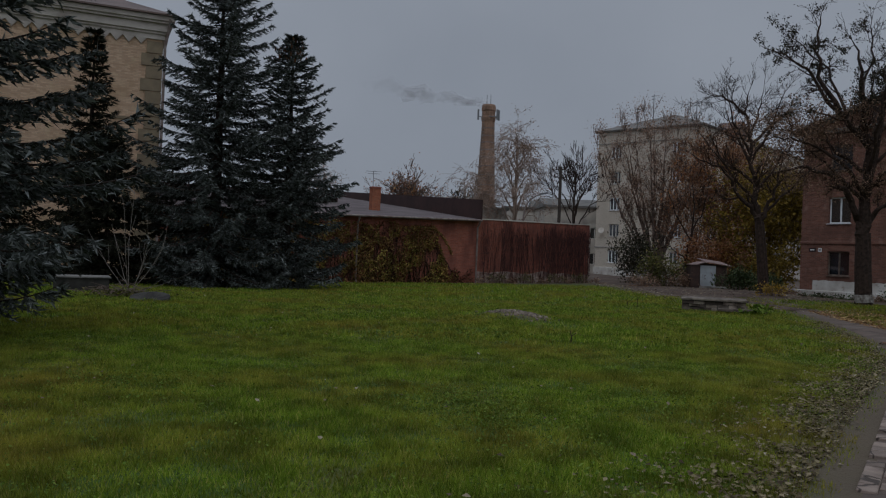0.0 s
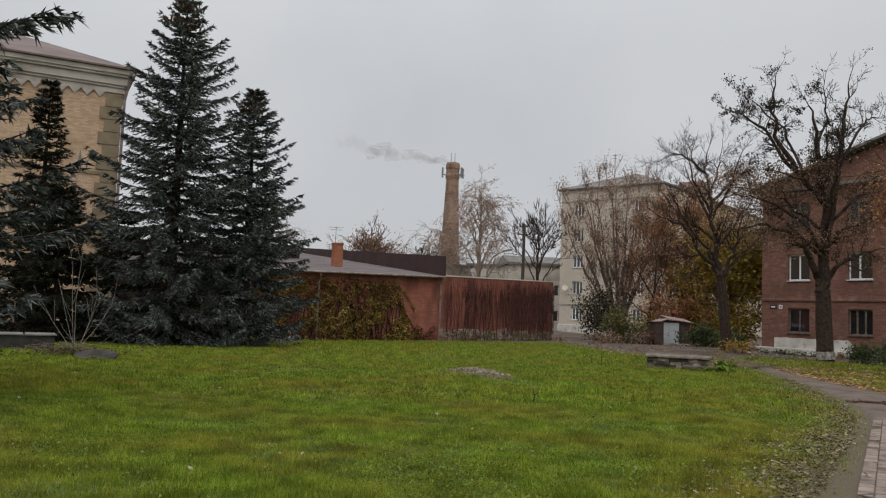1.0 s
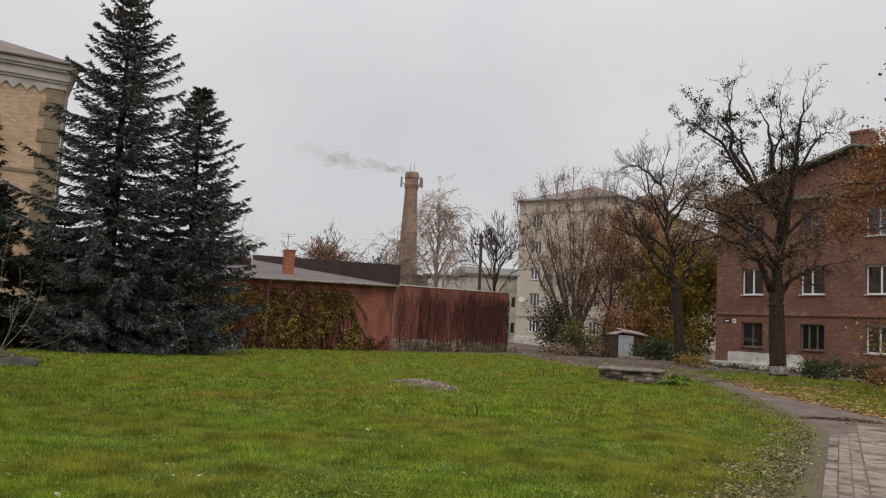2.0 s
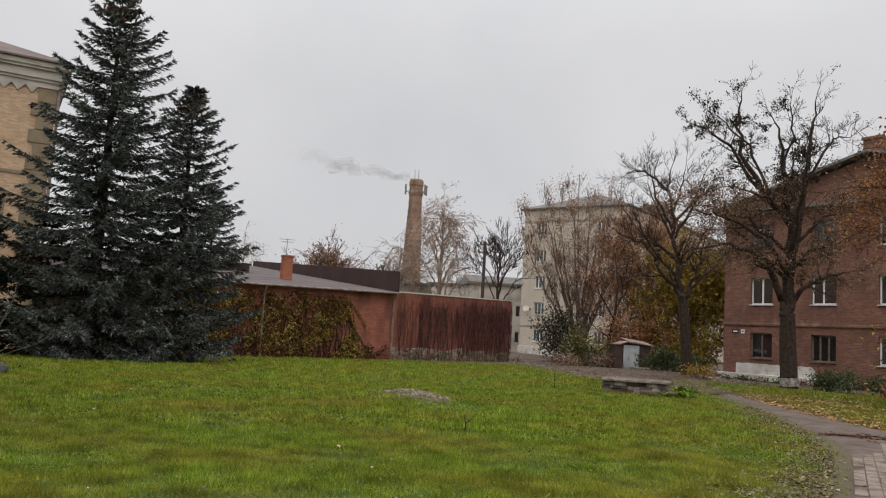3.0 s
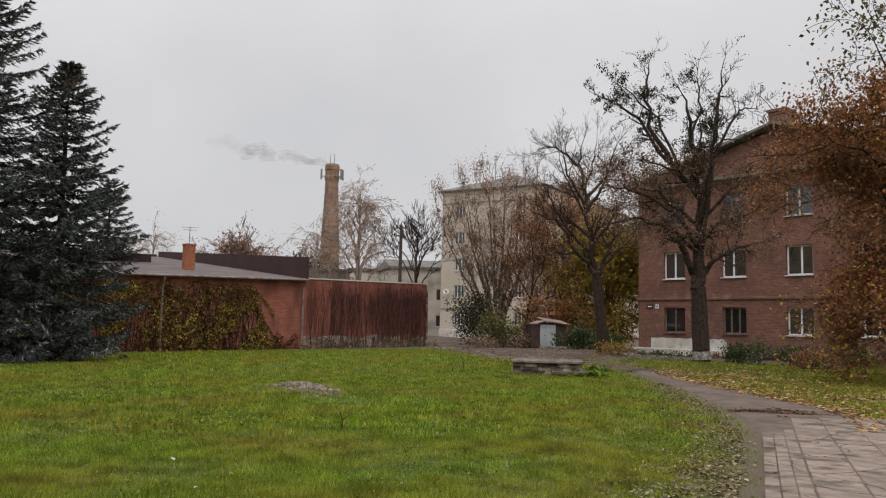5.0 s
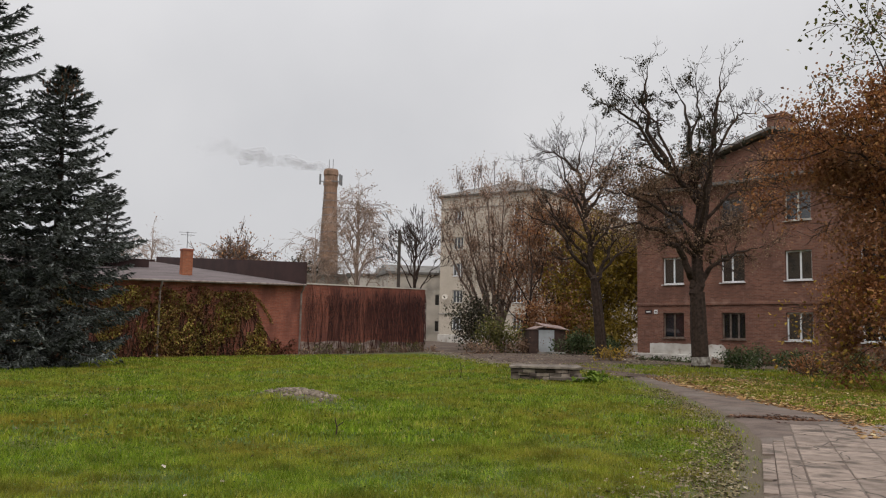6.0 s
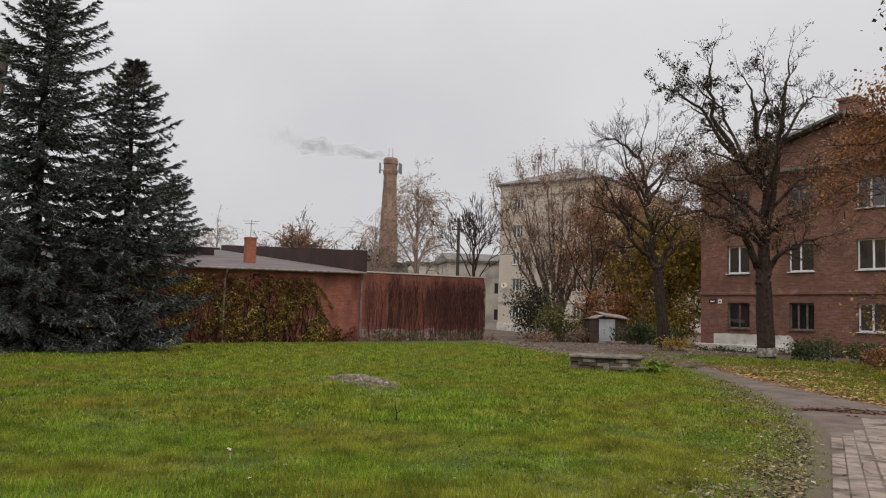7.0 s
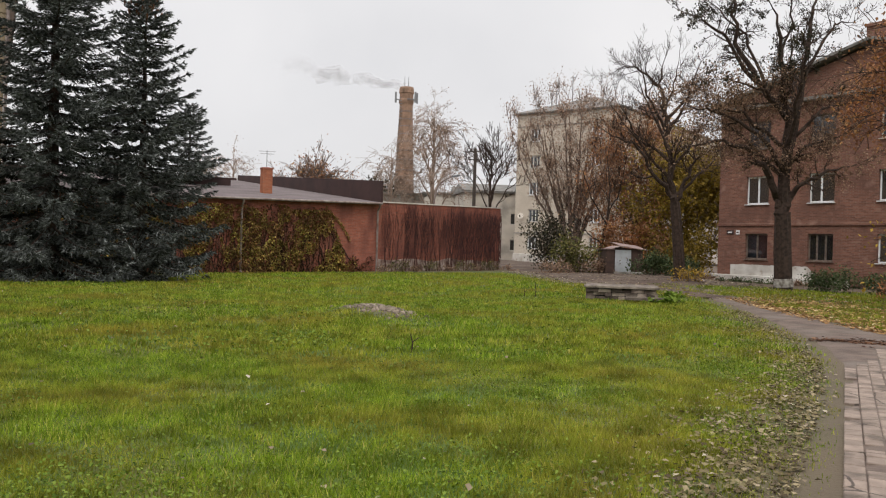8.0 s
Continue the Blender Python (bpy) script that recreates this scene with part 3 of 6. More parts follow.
    part("flue_shaft", g, brickwork("flue_brick", (0.31, 0.105, 0.055), (0.38, 0.14, 0.075), (0.26, 0.15, 0.1), (0.16, 0.06, 0.04), stain_scale=1.5), flue)
    g = Geo()
    g.box((-0.3, -0.3, 1.6), (0.3, 0.3, 1.7), cut=0.02)
    part("flue_cap", g, RED_BRICK, flue)
    aerial = thing("roof_aerial", (-3.55, 54.3, 4.6), "thin grey television aerial on the sheet roof", "aerial")
    g = Geo()
    g.tube([(0, 0, -0.2), (0, 0, 2.35)], [0.024, 0.02], 6)
    part("mast", g, STEEL, aerial)
    for z, w in ((2.3, 0.5), (2.15, 0.38)):
        g = Geo()
        g.tube([(-w, 0, z), (w, 0.1, z)], [0.014, 0.014], 5)
        part("rod", g, STEEL, aerial)
    # the yard wall that carries on to the right
    d = WALL_R - WALL_M
    yard = thing("yard_wall", (WALL_M.x, WALL_M.y, -0.3), "stained red brick yard wall hung with bare creeper stems", "wall", kind="structure", turn=heading(WALL_M, WALL_R))
    n = d.length
    g = Geo()
    g.rings([[(0.0, 0, 0), (0.0, 0.4, 0), (0.0, 0.4, 4.0), (0.0, 0, 4.0)], [(n, 0, 0), (n, 0.4, 0), (n, 0.4, 4.13), (n, 0, 4.13)]])
    part("brick_face", g, RED_BRICK, yard)
    g = Geo()
    g.rings([[(0.1, -0.06, 4.004), (0.1, 0.46, 4.004), (0.1, 0.46, 4.09), (0.1, -0.06, 4.07)], [(n + 0.05, -0.06, 4.134), (n + 0.05, 0.46, 4.134), (n + 0.05, 0.46, 4.22), (n + 0.05, -0.06, 4.2)]])
    part("coping", g, STUCCO, yard, "pale sheet coping")
    g, rng = Geo(), random.Random(4)
    zb = lambda x: 0.95 + 0.25 * noise.noise((x * 0.7, 1, 1))
    xs = [n * i / 60 for i in range(61)]
    lo, hi = [(x, -0.03, 0) for x in xs], [(x, -0.03, zb(x)) for x in xs]
    g.add(lo + hi + [(x, 0.01, zb(x) + 0.02) for x in xs], [(i, i + 1, 62 + i, 61 + i) for i in range(60)] + [(61 + i, 62 + i, 123 + i, 122 + i) for i in range(60)])
    part("render_base", g, material("flaking_grey_render", (0.42, 0.36, 0.315), 0.95, (0.2, 0.125, 0.1), 3, third=(0.1, 0.06, 0.045), third_scale=1.2), yard, "flaking grey render along the foot")
    return top, yard


LOW, YARD = build_low_building()


# ---- the three-storey brick house ----
HOUSE = Vector((22.4, 48.4))
HOUSE_TURN = heading(HOUSE, Vector((26.9, 40.45)))


def build_brick_house():
    top = thing("brick_house", (HOUSE.x, HOUSE.y, 0.05), "three-storey red brick house with white and brown windows and a gable", "building", turn=HOUSE_TURN)
    width, eave, deep, peak = 17.0, 9.55, 34.0, 11.8
    centres = [2.4, 6.03, 9.57, 13.2]
    rows = [(1.2, 1.4), (4.2, 1.5), (7.2, 1.5)]
    holes = [(c - 0.68, c + 0.68, z, z + h) for c in centres for z, h in rows]
    g = Geo()
    g.wall(width, eave, 0.45, holes)
    g.add([(0, 0, eave), (width, 0, eave), (width / 2, 0, peak), (0, 0.45, eave), (width, 0.45, eave), (width / 2, 0.45, peak)], [(0, 1, 2), (5, 4, 3)])
    part("front_wall", g, HOUSE_BRICK, top)
    side = [(c, c + 1.4, z, z + h) for c in (2, 6, 10, 14, 18, 22, 26, 30) for z, h in rows]
    for x, sign in ((0.0, 1), (width, -1)):
        g = Geo()
        g.wall(deep - 0.45, eave, 0.45, side)
        part("side_wall", g, HOUSE_BRICK, top, at=Matrix.Translation((x, 0.45 if sign > 0 else 0.45, 0)) @ (Matrix.Rotation(radians(90), 4, "Z") @ Matrix.Scale(-1, 4, (0, 1, 0)) if sign > 0 else Matrix.Rotation(radians(90), 4, "Z")))
    g = Geo()
    g.box((0.45, deep - 0.45, 0), (width - 0.45, deep, eave))
    part("rear_wall", g, HOUSE_BRICK, top)
    for k, z in enumerate((3.05, 6.1)):
        g = Geo()
        g.box((0.46, 0.46, z - 0.2), (width - 0.46, deep - 0.46, z))
        part("floor_slab", g, DARK_CONCRETE, top)
    # string course, plinth, eaves cornice
    g = Geo()
    g.box((-0.03, -0.07, 3.02), (width, -0.002, 3.16), cut=0.02)
    part("string_course", g, HOUSE_BRICK, top)
    g = Geo()
    g.box((-0.25, -0.2, -0.6), (7.6, -0.004, 0.32), cut=0.03)
    part("plinth", g, WHITE, top, "whitewashed plinth, chipped and stained")
    g, rng = Geo(), random.Random(7)
    xs = [0.85 + 0.115 * i for i in range(44)]
    lo, hi = [(x, -0.012, 0.3) for x in xs], [(x, -0.012, max(0.31, 0.9 + 0.05 * noise.noise((x * 2.1, 0, 2)) + 0.04 * noise.noise((x * 6, 0, 5)) - (0.5 if 3.75 < x < 4.25 else 0) - 0.35 * smooth_step(5.3, 5.8, x))) for x in xs]
    g.add(lo + hi, [(i, i + 1, 45 + i, 44 + i) for i in range(43)])
    part("paint_patch", g, WHITE, top, "ragged patch of white paint above the plinth")
    g = Geo()
    g.box((-0.45, -0.4, eave - 0.12), (width + 0.45, -0.002, eave + 0.05))
    part("cornice", g, SLATE, top)
    g = Geo()
    for s in (0, 1):
        x0, x1 = (-0.6, width / 2) if s == 0 else (width / 2, width + 0.6)
        z0, z1 = (eave + 0.0, peak + 0.15) if s == 0 else (peak + 0.15, eave + 0.0)
        g.rings([[(x0, -0.5, z0), (x1, -0.5, z1), (x1, -0.5, z1 + 0.14), (x0, -0.5, z0 + 0.14)], [(x0, deep + 0.4, z0), (x1, deep + 0.4, z1), (x1, deep + 0.4, z1 + 0.14), (x0, deep + 0.4, z0 + 0.14)]])
    part("roof", g, SLATE, top, "grey weathered slate roof")
    stack = new("chimney_stack")
    stack.parent = top
    stack.matrix_basis = pose(width / 2, 0.1, peak - 1.3)
    g = Geo()
    g.box((-0.47, 0.0, 0), (0.47, 0.9, 2.2))
    part("shaft", g, HOUSE_BRICK, stack)
    g = Geo()
    g.box((-0.53, -0.07, 2.2), (0.53, 0.97, 2.36), cut=0.03)
    part("cap", g, HOUSE_BRICK, stack)
    kinds = {(0, 0): (OLD_FRAME, (0.5,)), (1, 0): (OLD_FRAME, (0.33, 0.67)), (2, 0): (PVC, (0.5,)), (3, 0): (PVC, (0.5,)), (0, 1): (PVC, (0.5,)), (1, 1): (PVC, (0.45,)), (2, 1): (PVC, (0.55,)),
             (3, 1): (PVC, (0.5,)), (0, 2): (OLD_FRAME, (0.5,)), (1, 2): (OLD_FRAME, (0.4,)), (2, 2): (WHITE, (0.5,)), (3, 2): (WHITE, (0.5,))}
    for i, c in enumerate(centres):
        for j, (z, h) in enumerate(rows):
            mat, bars = kinds[i, j]
            window(top, c - 0.68, z, 1.36, h, mat, mullions=bars, curtain=[(0.05, 0.42), (0.6, 0.95)] if (i + j) % 2 else [(0.5, 0.97)], bars=0.075)
    # the house sign becomes bars
    sign = thing("house_sign", (HOUSE.x, HOUSE.y, 0.05), "small white enamel house sign with dark bars", "sign", turn=HOUSE_TURN)
    for x, w in ((0.55, 0.45), (1.15, 0.22)):
        g = Geo()
        g.box((x, -0.03, 2.55), (x + w, -0.003, 2.78))
        part("plate", g, DARK_METAL if w > 0.3 else PVC, sign)
        g = Geo()
        g.box((x + w * 0.2, -0.036, 2.63), (x + w * 0.8, -0.031, 2.7))
        part("letter_bar", g, PVC if w > 0.3 else DARK_METAL, sign)
    return top


build_brick_house()


# ---- the five-storey block ----
def build_grey_block():
    a, b = Vector((20.1, 96.5)), Vector((29.6, 88.0))
    top = thing("apartment_block", (a.x, a.y, 0.25), "five-storey pale silicate brick apartment block with low roof", "building", turn=heading(a, b))
    width, eave, deep = (b - a).length, 16.2, 46.0
    rows = [(1.3 + 3.05 * k, 1.45) for k in range(5)]
    front = [(c, c + 1.3, z, z + h) for c in (1.7, 9.3) for z, h in rows]
    g = Geo()
    g.wall(width, eave, 0.5, front)
    part("end_wall", g, GREY_BRICK, top)
    long = [(c, c + 1.5, z, z + h) for c in (2.2, 5.6, 9.0, 12.4, 15.8, 19.2, 22.6, 26, 29.4, 32.8, 36.2, 39.6) for z, h in rows]
    g = Geo()
    g.wall(deep - 0.5, eave, 0.5, long)
    side = part("long_wall", g, GREY_BRICK, top, at=Matrix.Translation((width, 0.5, 0)) @ Matrix.Rotation(radians(90), 4, "Z"))
    g = Geo()
    g.box((0, 0.5, 0), (0.5, deep, eave))
    g.box((0.5, deep - 0.5, 0), (width - 0.5, deep, eave))
    part("rear_wall", g, GREY_BRICK, top)
    for k in range(1, 5):
        g = Geo()
        g.box((0.52, 0.52, 3.05 * k - 0.2), (width - 0.52, deep - 0.52, 3.05 * k))
        part("floor_slab", g, DARK_CONCRETE, top)
    for c, _, z, _ in front:
        window(top, c, z, 1.3, 1.45, PVC if (z + c) % 2 > 0.8 else WHITE, mullions=(0.35, 0.7), bars=0.09)
    for k, (c, _, z, _) in enumerate(long[:40]):
        window(side, c, z, 1.5, 1.45, PVC if k % 3 else OLD_FRAME, mullions=(0.5,), bars=0.09)
    for i in (1, 3, 6):
        for k in range(1, 5):
            bal = new("balcony")
            bal.parent = side
            x = 2.2 + 3.4 * i - 0.5
            bal.matrix_basis = pose(x, 0, 3.05 * k)
            g = Geo()
            g.box((0, -1.1, -0.05), (2.6, -0.004, 0.1))
            part("deck", g, CONCRETE, bal)
            g = Geo()
            g.box((0, -1.1, 0.1), (2.6, -1.04, 1.1))
            g.box((0, -1.04, 0.1), (0.06, -0.004, 1.1))
            g.box((2.54, -1.04, 0.1), (2.6, -0.004, 1.1))
            part("railing", g, STUCCO if k % 2 else BROWN_ROOF, bal)
    g = Geo()
    g.box((-0.1, -0.12, -0.3), (width + 0.1, -0.004, 0.75), cut=0.04)
    part("plinth", g, WHITE, top, "pale plinth")
    g = Geo()
    g.box((-0.05, -0.05, eave), (width + 0.05, deep + 0.05, eave + 0.35))
    part("cornice", g, STUCCO, top)
    g = Geo()
    for z, s in ((eave + 0.35, 0.35), (eave + 0.45, 0.4)):
        g.box((-s, -s, z), (width + s, deep + s, z + 0.1))
    g.rings([[(-0.4, -0.4, eave + 0.55), (width + 0.4, -0.4, eave + 0.55), (width + 0.4, deep + 0.4, eave + 0.55), (-0.4, deep + 0.4, eave + 0.55)],
             [(width / 2, 6.5, eave + 3.1), (width / 2 + 0.1, 6.5, eave + 3.1), (width / 2 + 0.1, deep - 6.5, eave + 3.1), (width / 2, deep - 6.5, eave + 3.1)]])
    part("roof", g, SLATE, top, "low grey slate roof")
    for z in (3.02, eave - 1.05):
        g = Geo()
        g.box((-0.06, -0.08, z), (width + 0.06, -0.003, z + 0.14), cut=0.03)
        part("string_course", g, CONCRETE, top)
    for x, y, h in ((width * 0.3, 2.0, 2.6), (width * 0.42, 3.0, 4.2), (width * 0.8, 4.0, 3.2)):
        g = Geo()
        g.tube([(x, y, eave + 0.6), (x, y, eave + 0.8 + h)], [0.06, 0.04], 6)
        for b in (0.25, 0.6):
            g.box((x - 0.35 + 0.2 * b, y - 0.03, eave + 0.8 + h - b), (x + 0.35 - 0.2 * b, y + 0.03, eave + 0.86 + h - b))
        part("roof_aerial", g, STEEL, top)
    g = Geo()
    for y in (9.0, 12.5):
        g.box((width + 0.1, y, eave + 0.5), (width + 0.3, y + 0.2, eave + 0.6))
    g.rings([[(width - 2.5, 8.0, eave + 0.6), (width + 0.38, 8.0, eave + 0.6), (width + 0.38, 10.8, eave + 2.4), (width - 2.5, 10.8, eave + 2.4)],
             [(width - 2.5, 13.6, eave + 0.6), (width + 0.38, 13.6, eave + 0.6), (width + 0.38, 10.9, eave + 2.4), (width - 2.5, 10.9, eave + 2.4)]])
    part("dormer", g, BROWN_ROOF, top, "red-brown sheet dormer")
    dish = new("satellite_dish")
    dish.parent = top
    dish.matrix_basis = pose(1.0, -0.45, 5.0, 70, 0, 20)
    g = Geo()
    g.rings([[(r * math.cos(k * 0.5236), r * math.sin(k * 0.5236), z) for k in range(12)] for r, z in ((0.05, 0.0), (0.22, 0.03), (0.36, 0.08), (0.36, 0.095), (0.2, 0.05), (0.04, 0.02))])
    part("reflector", g, STUCCO, dish)
    return top


build_grey_block()


# ---- the buff brick hall with its heavy cornice ----
def build_buff_hall():
    long = 34.0
    cx, cy = -13.3, 40.8
    top = thing("buff_brick_hall", (cx, cy, -0.5), "tall buff brick hall with grey quoins and a heavy plaster cornice", "building", turn=180 + 23.0)
    # local x runs away from the corner, local y towards the viewer, so the face is turned about
    flip = Matrix.Scale(-1, 4, (0, 1, 0))
    wins = [(1.55, 2.35, 5.6, 6.85), (3.65, 4.45, 5.6, 6.85), (8.5, 9.5, 8.95, 10.2), (12.6, 13.6, 8.95, 10.2), (6.0, 6.8, 5.6, 6.85), (8.6, 9.4, 5.6, 6.85)]
    g = Geo()
    g.wall(long, 12.4, 0.5, wins)
    face = part("front_wall", g, YELLOW_BRICK, top, at=flip)
    g = Geo()
    g.box((0, 0.5, 0), (0.5, 24, 12.4))
    g.box((long - 0.5, 0.5, 0), (long, 24, 12.4))
    g.box((0.5, 23.5, 0), (long - 0.5, 24, 12.4))
    part("side_wall", g, YELLOW_BRICK, top, at=flip)
    for x0, x1, z0, z1 in wins:
        w = window(face, x0, z0, x1 - x0, z1 - z0, OLD_FRAME, mullions=(), transom=0.7, deep=0.12, sill=False)
        if z0 < 7:
            g = Geo()
            g.box((0, 0.06, 0), (x1 - x0, 0.1, z1 - z0))
            part("blind_board", g, QUOIN, w, "boarded-up with grey-brown panel")
    g = Geo()
    g.box((0, -0.05, 8.0), (long, -0.003, 8.14))
    part("belt_course", g, QUOIN, face)
    z, k = 0.2, 0
    while z < 11.9:
        w, h = (0.95 if k % 2 else 0.72), 0.62
        g = Geo()
        g.box((-0.04, -0.07, z), (w, -0.003, min(z + h - 0.04, 11.98)))
        part("quoin", g, QUOIN, face)
        z, k = z + h, k + 1
    # cornice in steps, with a row of hanging triangles
    for z0, z1, out in ((12.05, 12.3, 0.1), (12.3, 12.42, 0.18), (12.42, 12.8, 0.27), (12.8, 12.92, 0.4), (12.92, 13.15, 0.48)):
        g = Geo()
        g.rings([[(-out, -out, z), (long, -out, z), (long, -0.002, z), (-0.002, -0.002, z), (-0.002, 24, z), (-out, 24, z)] for z in (z0, z1)])
        part("cornice_course", g, CORNICE, face)
    tooth = Geo()
    tooth.rings([[(0, -0.1, 0.0), (0.5, -0.1, 0.0), (0.25, -0.1, -0.3)], [(0, -0.003, 0.0), (0.5, -0.003, 0.0), (0.25, -0.003, -0.3)]])
    me = tooth.mesh("cornice_tooth", CORNICE)
    for i in range(44):
        ob = new("cornice_tooth", me)
        ob.parent = face
        ob.matrix_basis = pose(0.75 + 0.56 * i, 0, 12.05)
    g = Geo()
    g.rings([[(-0.6, -0.6, 13.16), (long, -0.6, 13.16), (long, 25, 13.16), (-0.6, 25, 13.16)], [(-0.6, -0.6, 13.24), (long, -0.6, 13.24), (long, 25, 13.24), (-0.6, 25, 13.24)],
             [(12, 12, 18.6), (long - 12, 12, 18.6), (long - 12, 12.1, 18.6), (12, 12.1, 18.6)]])
    part("roof", g, BROWN_ROOF, face, "brown-grey hipped sheet roof")
    g = Geo()
    g.tube([(-0.3, -0.6, 13.0), (-0.2, -0.2, 12.2), (-0.12, -0.12, 11.7), (-0.12, -0.12, 0.4)], [0.07] * 4, 8)
    part("downpipe", g, PIPE, face)
    return top


build_buff_hall()


# ---- the boiler-house stack ----
def build_stack():
    top = thing("boiler_chimney", (8.6, 121.0, 0), "tall tapering tan brick boiler chimney with soot stains and iron bands", "chimney")
    g, n = Geo(), 16
    prof = [(0, 1.8), (8, 1.48), (15, 1.2), (20.5, 0.96), (21.6, 0.94), (22.0, 1.06), (22.3, 1.06), (22.5, 0.98), (23.2, 0.98), (23.35, 1.07), (23.9, 1.05), (24.2, 0.95)]
    g.rings([[(r * math.cos(2 * math.pi * k / n), r * math.sin(2 * math.pi * k / n), z) for k in range(n)] for z, r in prof])
    part("shaft", g, STACK_BRICK, top)
    for z in (7.6, 9.2, 10.8, 12.2, 13.7, 15.0, 16.3, 17.4, 18.5, 19.5, 20.6):
        r = np.interp(z, [p[0] for p in prof], [p[1] for p in prof]) + 0.05
        g = Geo()
        g.rings([[(rr * math.cos(2 * math.pi * k / n), rr * math.sin(2 * math.pi * k / n), zz) for k in range(n)] for zz, rr in ((z, r - 0.08), (z, r), (z + 0.16, r), (z + 0.16, r - 0.08))])
        part("iron_band", g, PIPE, top)
    for x, y in ((-1.55, -0.4), (1.5, -0.3), (1.2, -1.1)):
        g = Geo()
        g.box((x - 0.13, y - 0.12, 21.9), (x + 0.13, y + 0.12, 23.4))
        ant = part("antenna", g, STEEL, top, "grey mobile antenna panel")
        g = Geo()
        g.box((min(x, 0), y - 0.04, 22.3), (max(x, 0), y + 0.04, 22.42))
        part("bracket", g, STEEL, ant)
    for x in (-0.3, 0.25):
        g = Geo()
        g.tube([(x, 0, 24.0), (x, 0, 26.0 - abs(x))], [0.05, 0.03], 5)
        part("lightning_rod", g, STEEL, top)
    g = Geo()
    for k in range(56):
        z = 0.5 + 0.4 * k
        r = float(np.interp(z, [p[0] for p in prof], [p[1] for p in prof]))
        g.box((-r * 0.72 - 0.4, -r * 0.72 - 0.05, z), (-r * 0.72 + 0.05, -r * 0.72, z + 0.06))
    tagged(part("ladder", g, STEEL, top), kind="stuff")
    # thin smoke drifting away from the mouth: billowing shells one inside another
    g, dense, rows, n = Geo(), [], 90, 18
    for size in (0.42, 0.72, 1.0):
        ring = []
        for i in range(rows + 1):
            k = i / rows
            c = Vector((8.4 - 19.5 * k, 121, 24.5 + 0.7 * k + 2.1 * k * k + 1.2 * k * noise.noise((k * 7, 0, 0.5))))
            wide = size * (0.42 + 1.0 * k ** 0.7) * (1 + 0.5 * noise.noise((k * 9, size, 4)))
            ring.append([])
            for b in range(n):
                a = 2 * math.pi * b / n
                p = c + Vector((0, math.cos(a), math.sin(a))) * wide
                p += Vector((0.5, 0.3, 0.7)) * wide * 0.8 * noise.noise((p.x * 0.8, p.z * 0.8, size * 3 + math.cos(a)))
                ring[-1].append(p)
                dense.append((0.25 + 0.75 * smooth_step(0, 0.06, k)) * (1 - smooth_step(0.5, 1.0, k)) * max(0.1, 0.8 + 1.3 * noise.noise((k * 6, 2, 1))))
        g.rings(ring, closed=False)
    plume = single("smoke", g, SMOKE, (0, 0, 0), "thin pale grey smoke drifting from the chimney", "smoke", kind="stuff", smooth=True)
    plume.data.attributes.new("dense", "FLOAT", "POINT").data.foreach_set("value", dense)


build_stack()

# ---- trees ----
def grow(wood, tips, p, d, length, radius, depth, rng, spread=0.7, lift=0.15, least=0.008, kids=(3, 5), wobble=0.16, shrink=0.62):
    """One limb and all that springs from it. tips gathers the outer points, where leaves sit."""
    n = 4 if depth > 0 else 3
    pts, radii, here, d = [Vector(p)], [radius], Vector(p), Vector(d).normalized()
    end = max(least, radius * (0.45 if depth > 0 else 0.5))
    for i in range(n):
        d = (d + Vector((rng.gauss(0, wobble), rng.gauss(0, wobble), rng.gauss(0, wobble) + lift / n))).normalized()
        here = here + d * (length / n)
        pts.append(here)
        radii.append(radius + (end - radius) * (i + 1) / n)
    wood.tube(pts, radii, 7 if radius > 0.09 else (5 if radius > 0.03 else 3))
    if depth == 0:
        tips.append((pts[-1], d))
        tips.append((pts[-2], d))
        return
    for k in range(rng.randint(*kids)):
        f = rng.uniform(0.3, 1.0) if k else 1.0
        i = min(n - 1, int(f * n))
        q = pts[i].lerp(pts[i + 1], f * n - i)
        side = d.orthogonal().normalized()
        side.rotate(Matrix.Rotation(rng.uniform(0, 6.283), 3, d))
        grow(wood, tips, q, d + side * spread * rng.uniform(0.6, 1.3) * (0.5 if k == 0 else 1), length * shrink * rng.uniform(0.75, 1.2), max(least, radii[i] * 0.62), depth - 1, rng, spread, lift, least, kids, wobble, shrink)


def along(limb, k):
    n = len(limb) - 1
    i = min(n - 1, int(k * n))
    return limb[i].lerp(limb[i + 1], k * n - i), (limb[i + 1] - limb[i]).normalized()


